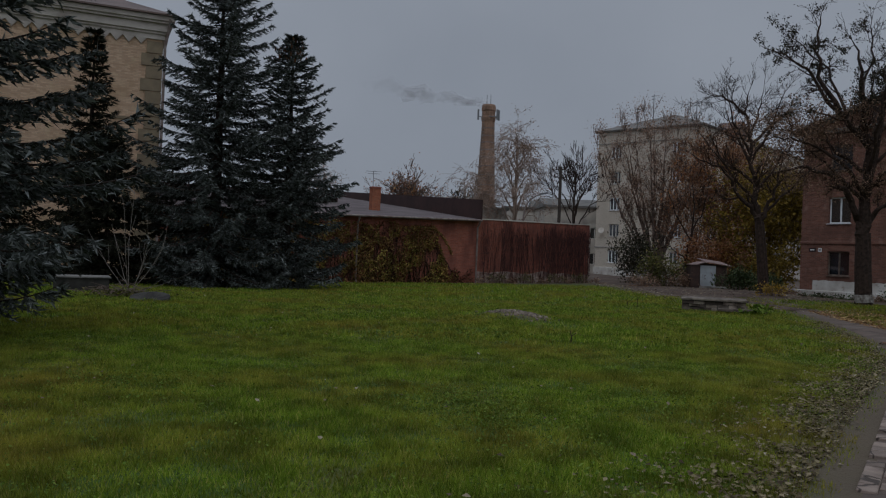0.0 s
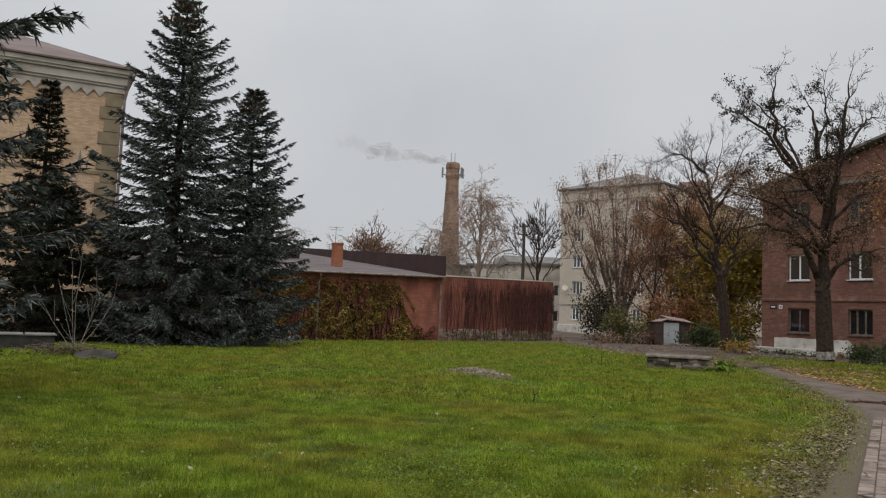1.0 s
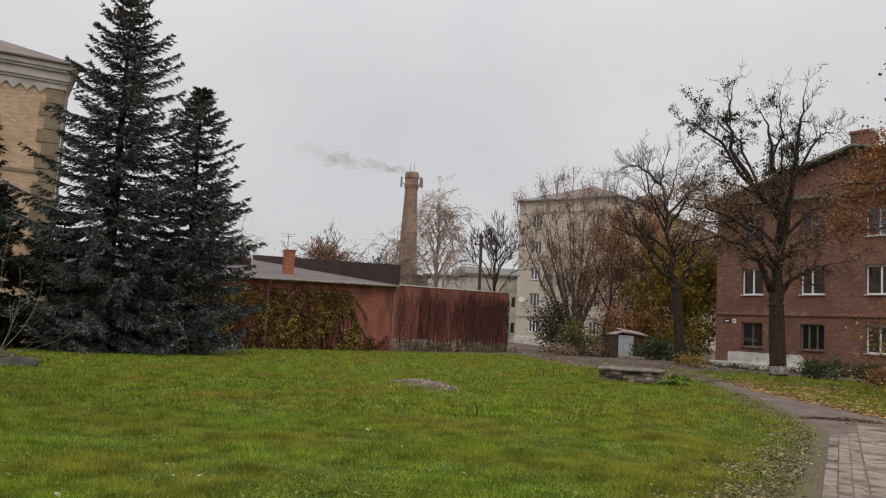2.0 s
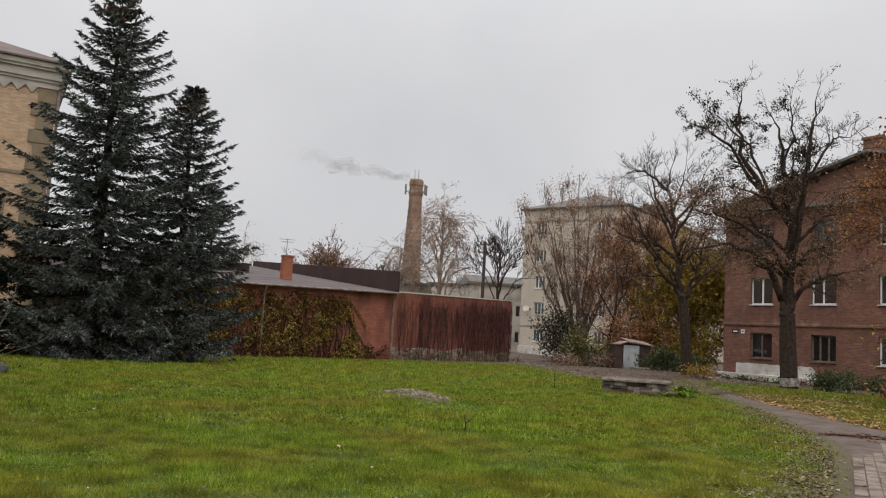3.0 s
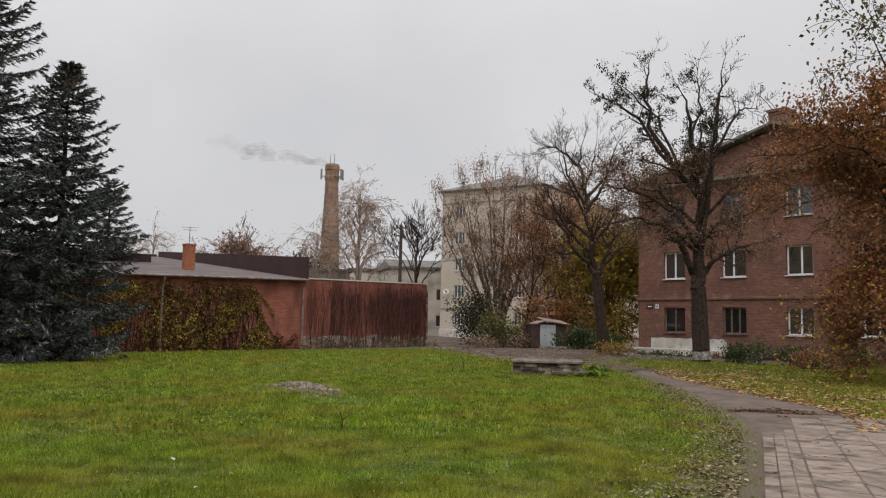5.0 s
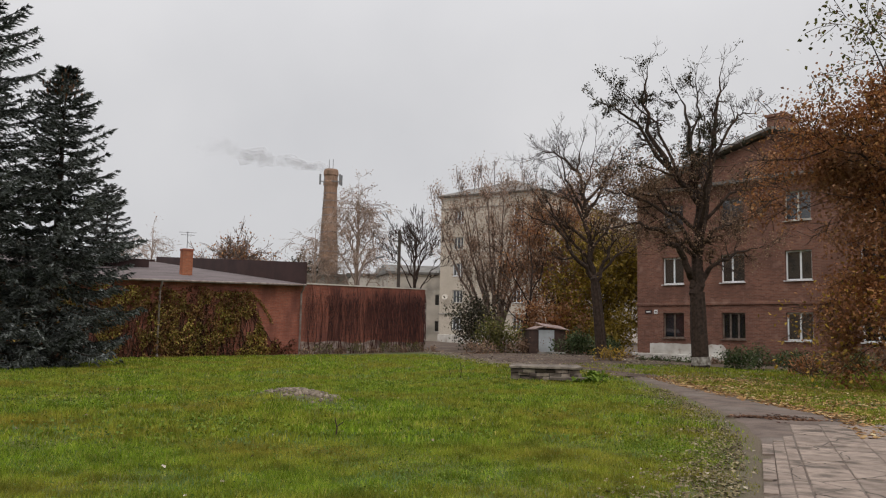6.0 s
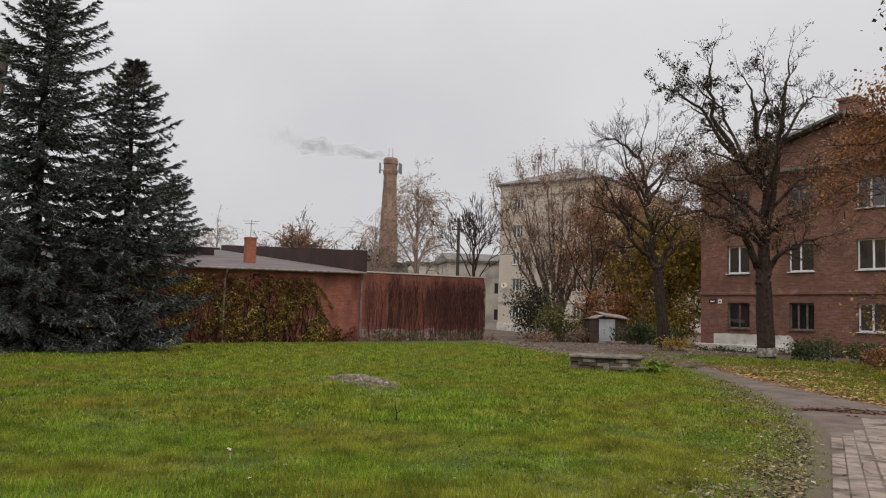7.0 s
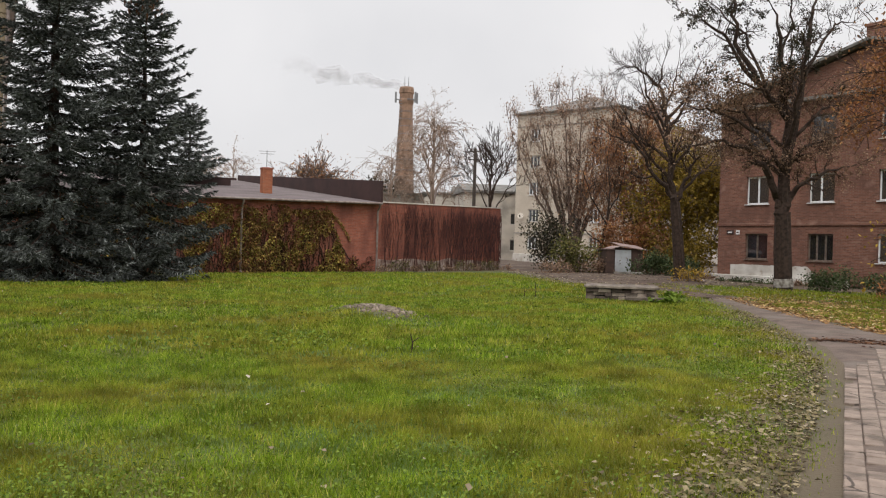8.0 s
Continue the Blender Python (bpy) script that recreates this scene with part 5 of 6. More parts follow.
# ---- shrubs and climbers ----
def shrub(name, place, width, height, leaf, leaves, label, seed, stems=14, size=0.09, stem_mat=PALE_BARK, deep=None, group=""):
    rng = random.Random(seed)
    top = thing(name, place, label, "shrub", group)
    wood, tips = Geo(), []
    deep = deep or width
    for k in range(stems):
        a = rng.uniform(0, 6.283)
        x0, y0 = rng.uniform(-0.3, 0.3) * width, rng.uniform(-0.3, 0.3) * deep
        d = Vector((math.cos(a) * width * 0.3, math.sin(a) * deep * 0.3, height * rng.uniform(0.6, 1.0)))
        grow(wood, tips, (x0, y0, -0.05), d, d.length * 0.65, 0.016, 1, rng, 0.7, 0.1, 0.006, (3, 5))
    tagged(part("stem_tangle", wood, stem_mat, top), kind="stuff")
    if leaves:
        c = Geo()
        for i in range(leaves):
            q, _ = rng.choice(tips)
            q = q + Vector((rng.gauss(0, 0.16 * width * 0.5), rng.gauss(0, 0.16 * deep * 0.5), rng.gauss(0, 0.12 * height) - 0.1 * height))
            c.leaf((q.x, q.y, max(0.03, q.z)), size * rng.uniform(0.6, 1.3), rng)
        tagged(part("foliage", c, leaf, top), kind="stuff")
    return top


def on_ground(x, y):
    return (x, y, lie(x, y))


shrub("evergreen_shrub", on_ground(14.1, 53.2), 2.2, 3.8, DARK_POD, 3200, "dark evergreen shrub beside the block", 51, size=0.15)
shrub("forsythia_shrub", on_ground(13.9, 48.6), 2.6, 2.2, OLIVE_LEAF, 2400, "loose yellow-green shrub by the track", 52, size=0.14)
shrub("dry_shrub", on_ground(15.0, 47.6), 2.2, 1.0, BROWN_LEAF, 900, "low dry reddish-brown shrub", 53, size=0.1)
shrub("dry_shrub", on_ground(13.0, 47.2), 2.4, 0.7, BROWN_LEAF, 600, "low dry reddish-brown shrub", 54, size=0.1)
shrub("laurel_shrub", on_ground(17.35, 44.9), 1.9, 1.35, GREEN_LEAF, 2400, "dark green shrub against the metal shed", 55, size=0.12)
shrub("hedge_shrub", on_ground(20.2, 48.5), 2.4, 1.25, GREEN_LEAF, 3000, "clipped grey-green hedge beside the house", 56, size=0.1, deep=1.4, stems=26)
shrub("rusty_thicket", on_ground(19.6, 53.8), 3.8, 3.8, RUST_LEAF, 7000, "dense rust-brown thicket between the shed and the house", 58, stems=30, size=0.17)
shrub("rusty_thicket", on_ground(21.6, 51.6), 3.0, 3.4, OLIVE_GOLD, 6000, "olive-yellow thicket beside the house", 59, stems=26, size=0.16)
shrub("yellow_shrub", on_ground(16.5, 38.6), 1.3, 0.75, YELLOW_LEAF, 380, "small yellow-leaved shrub at the maple's foot", 57, size=0.11)
rngh = random.Random(60)
for k in range(8):
    s = 0.4 + 1.75 * k
    x, y = 22.4 + 0.493 * s - 1.2, 48.4 - 0.87 * s - 1.0
    shrub("border_shrub", on_ground(x, y), 2.0, 0.16 + (0.5 * (k % 3 == 1) + 0.45) * (k > 3), GREEN_LEAF if k % 3 else BROWN_LEAF, 950 if k > 3 else 350, "low mixed shrub along the foot of the house" if k % 3 else "withered brown shrub along the foot of the house", 61 + k, size=0.1,
          group="shrubs along the house")
for k, (x, y) in enumerate(((21.0, 34.6), (22.6, 33.4), (24.0, 32.4))):
    shrub("border_shrub", on_ground(x, y), 2.1, 0.95 - 0.1 * (k % 2), GREEN_LEAF if k != 2 else OLIVE_LEAF, 1500, "low dark green shrub with bare stems", 75 + k, size=0.1, group="shrubs along the house")
shrub("rose_shrub", on_ground(20.8, 25.6), 2.4, 1.7, RUST_LEAF, 1700, "tangled rust-leaved shrub under the maple", 82, size=0.1)
shrub("rose_shrub", on_ground(22.4, 27.6), 2.6, 1.6, BROWN_LEAF, 1300, "tangled brown-leaved shrub under the maple", 83, size=0.1)
shrub("rose_shrub", on_ground(20.2, 29.6), 1.8, 0.9, RUST_LEAF, 700, "tangled rust-leaved shrub under the maple", 84, size=0.1)


def build_creepers():
    rng = random.Random(90)
    run = (WALL_M - WALL_L).length
    # leafy creeper on the low building's front; local x along the wall, -y outwards
    top = thing("leafy_creeper", (WALL_L.x, WALL_L.y, -0.35), "olive and rust creeper hanging over the brick front", "climbing plant", turn=heading(WALL_L, WALL_M))
    wood, c = Geo(), Geo()

    def cover(x):
        """How high the leaves reach at x along the wall."""
        if x > run - 2.0:
            return 0.9 + 0.5 * noise.noise((x * 2.1, 4, 0))
        h = 3.5 + 0.35 * noise.noise((x * 0.9, 0, 0))
        return h if x < run - 2.9 else 1.3 + (run - 2.0 - x) * 2.2
    for k in range(190):
        x = rng.uniform(2, run - 2.2)
        pts, h = [], cover(x) * rng.uniform(0.6, 1.0)
        for i in range(9):
            pts.append((x, -0.04 - 0.02 * rng.random(), 0.1 + h * i / 8))
            x += rng.gauss(0, 0.09)
        wood.tube(pts, [0.022 - 0.0015 * i for i in range(9)], 3)
    for k in range(3):
        wood.tube([(run - 3.0 + 0.25 * i, -0.05, 2.6 - 0.3 * i + 0.1 * math.sin(i * 2 + k)) for i in range(8)], [0.015] * 8, 3)
    n = 0
    dead = Geo()
    for k in range(15000):
        x, z = rng.uniform(1.0, run - 0.3), 3.7 * rng.random() ** 1.35
        if z < cover(x) + 0.1 and noise.noise((x * 0.8, z * 0.9, 3)) > -0.42 + 0.16 * z / 3.7:
            dead.leaf((x, -0.03 - abs(rng.gauss(0, 0.05)), z), rng.uniform(0.06, 0.13), rng)
    tagged(part("dead_foliage", dead, DEAD_CREEPER, top, "dead brown leaves and stalks"), kind="stuff")
    while n < 20000:
        x = rng.uniform(1.0, run - 0.2)
        z = rng.uniform(0.05, 3.75)
        gap = noise.noise((x * 1.1, z * 0.8, 7)) + 0.45 * noise.noise((x * 3.3, z * 2.2, 1))
        if z > cover(x) or gap < -0.1 - 0.12 * (z > 1.2):
            n += 0.25
            continue
        c.leaf((x, -0.06 - abs(rng.gauss(0, 0.10)) - 0.14 * max(0, gap), z), rng.uniform(0.07, 0.14), rng)
        n += 1
    # a swag along the top of the bare part
    for k in range(260):
        u = rng.random()
        c.leaf((run - 3.3 + 1.6 * u, -0.07 - 0.05 * rng.random(), 3.45 - 1.5 * u * u + rng.gauss(0, 0.08)), rng.uniform(0.07, 0.12), rng)
    tagged(part("stem_tangle", wood, BARK, top), kind="stuff")
    tagged(part("foliage", c, CREEPER, top), kind="stuff")
    # leafless hanging stems on the yard wall
    n = (WALL_R - WALL_M).length
    top = thing("bare_creeper", (WALL_M.x, WALL_M.y, -0.3), "leafless dark red creeper stems on the yard wall", "climbing plant", turn=heading(WALL_M, WALL_R))
    maroon = material("maroon_stems", (0.115, 0.045, 0.038), 0.9, (0.06, 0.027, 0.024), 3)
    wood = Geo()
    for k in range(520):
        x = n * (rng.random() ** 0.8)
        far = x / n
        pts, z = [], rng.uniform(3.0, 4.1)
        low = rng.uniform(0.1, 1.2) if rng.random() < 0.45 else rng.uniform(1.0, 2.8)
        steps = 8
        for i in range(steps + 1):
            pts.append((min(n, max(0.05, x)), -0.035 - 0.05 * rng.random() - 0.05 * far, z + (low - z) * i / steps))
            x += rng.gauss(0, 0.06)
        r = rng.uniform(0.003, 0.008) * (1 + 0.8 * far)
        wood.tube(pts, [r] * (steps + 1), 3)
    for k in range(26):
        x = n * (k + rng.random()) / 26
        pts = []
        for i in range(7):
            pts.append((min(n, max(0.05, x)), -0.06, 0.05 + 2.4 * i / 6))
            x += rng.gauss(0, 0.08)
        stem = Geo()
        stem.tube(pts, [0.03 - 0.0035 * i for i in range(7)], 5)
        part("stem", stem, maroon, top)
    tagged(part("stem_tangle", wood, maroon, top), kind="stuff")
    for k in range(9):
        shrub("dry_weeds", on_ground(WALL_M.x + (WALL_R.x - WALL_M.x) * k / 8.0 + 0.2, WALL_M.y + (WALL_R.y - WALL_M.y) * k / 8.0 - 0.6), 1.1, 0.45 + 0.25 * (k % 2), OLIVE_LEAF if k % 2 else BROWN_LEAF, 200,
              "dry tangled weeds at the foot of the yard wall", 100 + k, stems=9, size=0.09, group="weeds along the wall")


build_creepers()


# ---- yard things ----
def build_slab_well():
    turn = -19.0
    x, y = 8.45, 26.55
    z = lie(9.2, 26.3)
    top = thing("slab_platform", (x, y, z + 0.06), "cracked concrete slab on a low crumbling stone base", "platform", turn=turn)
    rng = random.Random(120)
    stone = [material("pale_stone", (0.3, 0.25, 0.2), 0.95, (0.13, 0.1, 0.08), 5, pieces=0.5, bump=0.6), material("dark_stone", (0.12, 0.09, 0.075), 0.95, (0.07, 0.055, 0.045), 5, pieces=0.3, bump=0.6)]
    L, W = 1.95, 1.5
    core = Geo()
    core.box((0.12, 0.12, -0.1), (L - 0.12, W - 0.12, 0.3))
    part("core", core, DARK_CONCRETE, top)
    for row in range(3):
        for side in range(2):
            u, end = 0.0, (L if side == 0 else W)
            while u < end - 0.1:
                w = min(rng.uniform(0.16, 0.4), end - u)
                if rng.random() < 0.9:
                    g, o = Geo(), rng.uniform(-0.05, 0.05)
                    z0 = -0.02 + row * 0.105 + rng.uniform(-0.02, 0.02)
                    if side == 0:
                        g.box((u, o, z0), (u + w - 0.015, 0.16, z0 + 0.095), cut=0.015)
                    else:
                        g.box((L - 0.16, u, z0), (L - o, u + w - 0.015, z0 + 0.095), cut=0.015)
                    part("stone", g, stone[rng.random() < 0.45], top)
                u += w
    for y0 in (0.16,):
        g = Geo()
        g.box((0.0, 0.16, -0.05), (0.16, W, 0.3))
        part("stone", g, stone[1], top)
    g, n = Geo(), 14
    ring = lambda out, zz: [(x0 + out * sx + 0.07 * noise.noise((x0 * 3, y0 * 3, 1)), y0 + out * sy + 0.07 * noise.noise((x0 * 3, y0 * 3, 5)), zz) for x0, y0, sx, sy in
                            [(L * i / n, -0.06, 0, -1) for i in range(n)] + [(L, -0.06 + (W + 0.12) * i / n, 1, 0) for i in range(n)] + [(L - L * i / n, W + 0.06, 0, 1) for i in range(n)] + [(0, W + 0.06 - (W + 0.12) * i / n, -1, 0) for i in range(n)]]
    g.rings([ring(0.0, 0.3), ring(0.05, 0.31), ring(0.05, 0.36), ring(0.0, 0.375)])
    part("slab", g, material("weathered_slab", (0.22, 0.185, 0.15), 0.95, (0.1, 0.082, 0.066), 4.0, third=(0.06, 0.05, 0.042), third_scale=3, third_at=(0.52, 0.64)), top, "thick weathered slab, pale on top")
    g = Geo()
    g.box((1.1, -0.42, 0.02), (2.25, -0.12, 0.1), cut=0.02)
    part("step_stone", g, stone[0], top)
    shrub("dock_plant", on_ground(10.4, 25.6), 0.9, 0.3, WEEDS, 260, "broad-leaved green weeds beside the slab", 121, stems=6, size=0.14)
    shrub("dock_plant", on_ground(10.9, 26.2), 1.2, 0.26, WEEDS, 260, "broad-leaved green weeds beside the slab", 122, stems=6, size=0.12)


build_slab_well()


def build_shed():
    x, y = 15.1, 46.9
    top = thing("metal_shed", (x, y, lie(16.3, 46.8) - 0.05), "small shed with pale metal door and sheet roof", "shed", turn=-6)
    g = Geo()
    g.box((0.28, 0, 0), (0.75, 2.2, 1.36))
    part("side_bay", g, SHED_WALL, top, "dark brown boarded bay")
    g = Geo()
    g.box((0.752, 0.06, 0), (2.3, 2.2, 1.36))
    g.rings([[(0.752, 0.06, 1.36), (2.3, 0.06, 1.36), (1.05, 0.06, 1.5)], [(0.752, 2.2, 1.36), (2.3, 2.2, 1.36), (1.05, 2.2, 1.5)]])
    part("body", g, SHED_WALL, top)
    g = Geo()
    g.box((0.8, 0.0, 0.16), (1.66, 0.055, 1.35), cut=0.01)
    door = part("door", g, SHED_DOOR, top, "pale grey metal door")
    g = Geo()
    g.box((1.44, -0.03, 0.75), (1.48, -0.002, 0.9))
    part("handle", g, STEEL, door)
    g = Geo()
    g.rings([[(0.6, -0.12, 1.38), (1.05, -0.12, 1.54), (1.05, -0.12, 1.58), (0.6, -0.12, 1.42)], [(0.6, 2.3, 1.38), (1.05, 2.3, 1.54), (1.05, 2.3, 1.58), (0.6, 2.3, 1.42)]])
    g.rings([[(1.052, -0.12, 1.54), (2.5, -0.12, 1.34), (2.5, -0.12, 1.38), (1.052, -0.12, 1.58)], [(1.052, 2.3, 1.76), (2.5, 2.3, 1.58), (2.5, 2.3, 1.62), (1.052, 2.3, 1.8)]])
    g.box((0.2, -0.06, 1.362), (0.749, 2.25, 1.4))
    part("roof", g, material("shed_roof_sheet", (0.31, 0.225, 0.205), 0.75, (0.2, 0.14, 0.125), 3), top)
    g = Geo()
    g.box((0.75, -0.02, -0.1), (2.32, 0.05, 0.18), cut=0.02)
    part("footing", g, CONCRETE, top)


build_shed()


def build_poles():
    top = thing("power_pole", (11.85, 72.8, 0), "dark tarred power pole with insulators", "pole")
    g = Geo()
    g.tube([(0, 0, -0.3), (0, 0, 9.9)], [0.17, 0.13], 9)
    part("shaft", g, TAR_WOOD, top)
    g = Geo()
    g.tube([(0.22, 0, -0.3), (0.16, 0, 4.6)], [0.2, 0.2], 6)
    part("concrete_stub", g, CONCRETE, top)
    for z, w in ((9.6, 0.45), (8.9, 0.6)):
        g = Geo()
        g.box((-w, -0.05, z), (w, 0.05, z + 0.09))
        arm = part("crossarm", g, TAR_WOOD, top)
        for x in (-w + 0.06, w - 0.06):
            g = Geo()
            g.tube([(x, 0, z + 0.09), (x, 0, z + 0.16), (x, 0, z + 0.2), (x, 0, z + 0.3)], [0.03, 0.08, 0.08, 0.05], 8)
            part("insulator", g, DARK_METAL, arm)
    top = thing("street_lamp", (7.6, 63.7, 0), "thin curved street lamp above the yard wall", "street lamp")
    g = Geo()
    g.tube([(0, 0, 0), (0, 0, 4.9), (0.12, 0, 5.6), (0.45, -0.05, 6.15), (0.9, -0.1, 6.45), (1.3, -0.1, 6.6)], [0.09, 0.07, 0.06, 0.05, 0.05, 0.045], 8)
    part("post", g, PIPE, top)
    g = Geo()
    g.rings([[(1.2, -0.2, 6.55), (1.2, 0, 6.55), (1.2, 0, 6.68), (1.2, -0.2, 6.68)], [(1.8, -0.24, 6.66), (1.8, 0.04, 6.66), (1.8, 0.04, 6.78), (1.8, -0.24, 6.78)]])
    part("lamp_head", g, STEEL, top)


build_poles()


def build_far_houses():
    def block(name, place, turn, w, d, h, wins, mat, label, roof=0.0):
        top = thing(name, place, label, "building", turn=turn)
        g = Geo()
        holes = [(x, x + ww, z, z + hh) for x, z, ww, hh in wins]
        g.wall(w, h, 0.3, holes)
        front = part("front_wall", g, mat, top)
        g = Geo()
        g.box((0, 0.3, 0), (0.3, d, h))
        g.box((w - 0.3, 0.3, 0), (w, d, h))
        g.box((0.3, d - 0.3, 0), (w - 0.3, d, h))
        part("side_wall", g, mat, top)
        for x, z, ww, hh in wins:
            window(front, x, z, ww, hh, WHITE, mullions=(0.5,), bars=0.1, sill=False)
        g = Geo()
        g.rings([[(-0.3, -0.3, h), (w + 0.3, -0.3, h), (w + 0.3, d + 0.3, h), (-0.3, d + 0.3, h)], [(-0.3, -0.3, h + 0.3), (w + 0.3, -0.3, h + 0.3), (w + 0.3, d + 0.3, h + 0.3), (-0.3, d + 0.3, h + 0.3)],
                 [(0, d / 2, h + 0.3 + roof), (w, d / 2, h + 0.3 + roof), (w, d / 2 + 0.1, h + 0.3 + roof), (0, d / 2 + 0.1, h + 0.3 + roof)]])
        part("roof", g, SLATE, top)
    block("white_outbuilding", (15.6, 108, 0), 2, 12, 9, 8.6, [(x, z, 1.3, 1.5) for x in (1, 3.6, 6.2, 8.8) for z in (1.2, 4.6)], STUCCO, "pale rendered two-storey outbuilding behind the yard wall", 1.2)
    block("boiler_house", (4.2, 104, 0), 0, 6.0, 12, 7.7, [(1.2, 3.5, 1.4, 1.4), (3.6, 3.5, 1.4, 1.4)], CONCRETE, "plain concrete boiler house at the chimney's foot")
    block("tan_outbuilding", (11.2, 116, 0), 0, 8.0, 9, 8.7, [(1.2, 5.5, 1.4, 1.4), (4.6, 5.5, 1.4, 1.4)], STUCCO, "pale rendered flat-roofed building in the distance")
    block("tile_roofed_house", (19.5, 150, 0), 0, 10.0, 9, 9.5, [(1.2, 5.5, 1.4, 1.4), (4.6, 5.5, 1.4, 1.4)], HOUSE_BRICK, "far brick house between the trees", 3.0)


build_far_houses()


def build_left_corner():
    # the raised well ring with its lids, the fallen hatch, and the cut sapling with its brushwood
    top = thing("concrete_well", (-10.6, 24.1, lie(-10.2, 24.4)), "dark concrete well box with pale lids", "well", turn=24)
    g = Geo()
    g.box((0, 0, -0.1), (1.5, 1.1, 0.42), cut=0.02)
    part("body", g, DARK_CONCRETE, top)
    for x0, x1 in ((-0.05, 0.7), (0.74, 1.55)):
        g = Geo()
        g.box((x0, -0.06, 0.422), (x1, 1.12, 0.47), cut=0.02)
        part("lid", g, SLATE, top)
    top = thing("manhole_cover", (-6.95, 21.5, lie(-7, 21.5)), "dark round concrete cover lying tilted on the grass", "manhole cover")
    g = Geo()
    g.rings([[(r * math.cos(k * 0.3142), 0.75 * r * math.sin(k * 0.3142), z + 0.10 * math.sin(k * 0.3142) + 0.05) for k in range(20)] for r, z in ((0.5, -0.02), (0.52, 0.03), (0.5, 0.07), (0.1, 0.085))])
    part("disc", g, DARK_CONCRETE, top)
    g = Geo()
    g.box((-0.35, -0.1, -0.08), (0.35, 0.45, 0.06))
    part("bed", g, DARK_CONCRETE, top)
    rng = random.Random(130)
    top = thing("sapling", on_ground(-8.1, 23.2), "leafless pale-stemmed sapling with spreading shoots", "sapling")
    wood, tips = Geo(), []
    for lean, ln in (((0.02, 0, 1), 2.9), ((-0.08, 0.1, 1), 2.4), ((0.35, 0, 1), 1.6), ((-0.5, 0.1, 0.8), 1.3), ((0.9, 0, 0.7), 1.7), ((-1.0, 0.1, 0.9), 1.6), ((0.5, -0.3, 0.9), 1.5), ((1.2, 0.2, 0.35), 1.4)):
        grow(wood, tips, (rng.uniform(-0.1, 0.1), rng.uniform(-0.1, 0.1), -0.02), lean, ln, 0.011, 1, rng, 0.4, 0.25, 0.005, (2, 3), 0.07, 0.45)
    part("shoot", wood, WHITE_BARK, top)
    top = thing("brushwood", on_ground(-8.1, 22.5), "heap of dry cut twigs and leaves", "brushwood", kind="stuff")
    wood, c = Geo(), Geo()
    for k in range(70):
        a, x, y = rng.uniform(0, 6.283), rng.gauss(0, 0.45), rng.gauss(0, 0.3)
        d = Vector((math.cos(a), math.sin(a), rng.uniform(-0.1, 0.5))) * rng.uniform(0.3, 0.7)
        p = Vector((x, y, rng.uniform(0.02, 0.2)))
        wood.tube([p, p + d * 0.5 + Vector((0, 0, 0.04)), p + d], [0.012, 0.01, 0.006], 3)
    for k in range(350):
        c.leaf((rng.gauss(0, 0.6), rng.gauss(0, 0.4), rng.uniform(0.02, 0.2)), rng.uniform(0.06, 0.12), rng)
    tagged(part("twig_heap", wood, PALE_BARK, top), kind="stuff")
    tagged(part("foliage", c, OLIVE_LEAF, top), kind="stuff")
    # stakes and dead stalks on the lawn
    for x, y, h in ((7.05, 26.8, 0.5), (6.75, 26.9, 0.3), (2.67, 14.43, 0.25)):
        g = Geo()
        g.tube([(0, 0, -0.05), (0.02, 0, h * 0.5), (-0.01, 0.01, h)], [0.012, 0.01, 0.006], 5)
        g.tube([(0.01, 0, h * 0.55), (0.1, 0.02, h * 0.8)], [0.009, 0.006], 4)
        single("dead_stalk", g, BARK, on_ground(x, y), "dead brown stalk standing in the grass", "stalk", group="dead stalks on the lawn")


build_left_corner()


# ---- the ground's cover ----
def scatter(seed, count, x0, x1, y0, y1, keep):
    """Random places in a stretch of the plan, thinned by keep(x, y)."""
    rng = random.Random(seed)
    for _ in range(count):
        x, y = rng.uniform(x0, x1), rng.uniform(y0, y1)
        if rng.random() < keep(x, y):
            yield x, y, rng


GRID_X = np.arange(-30.0, 40.01, 0.5)
GRID_Y = np.arange(-8.0, 62.01, 0.5)
LIE = np.array([[lie(x, y) for x in GRID_X] for y in GRID_Y])
BARE = np.array([[bareness(x, y) for x in GRID_X] for y in GRID_Y])
TUFT = np.array([[0.5 + 0.9 * noise.noise((x * 0.8, y * 0.8, 4)) for x in GRID_X] for y in GRID_Y])


def sample(table, x, y):
    u, v = (x - GRID_X[0]) / 0.5, (y - GRID_Y[0]) / 0.5
    i, j = np.clip(u.astype(int), 0, len(GRID_X) - 2), np.clip(v.astype(int), 0, len(GRID_Y) - 2)
    a, b = u - i, v - j
    return table[j, i] * (1 - a) * (1 - b) + table[j, i + 1] * a * (1 - b) + table[j + 1, i] * (1 - a) * b + table[j + 1, i + 1] * a * b


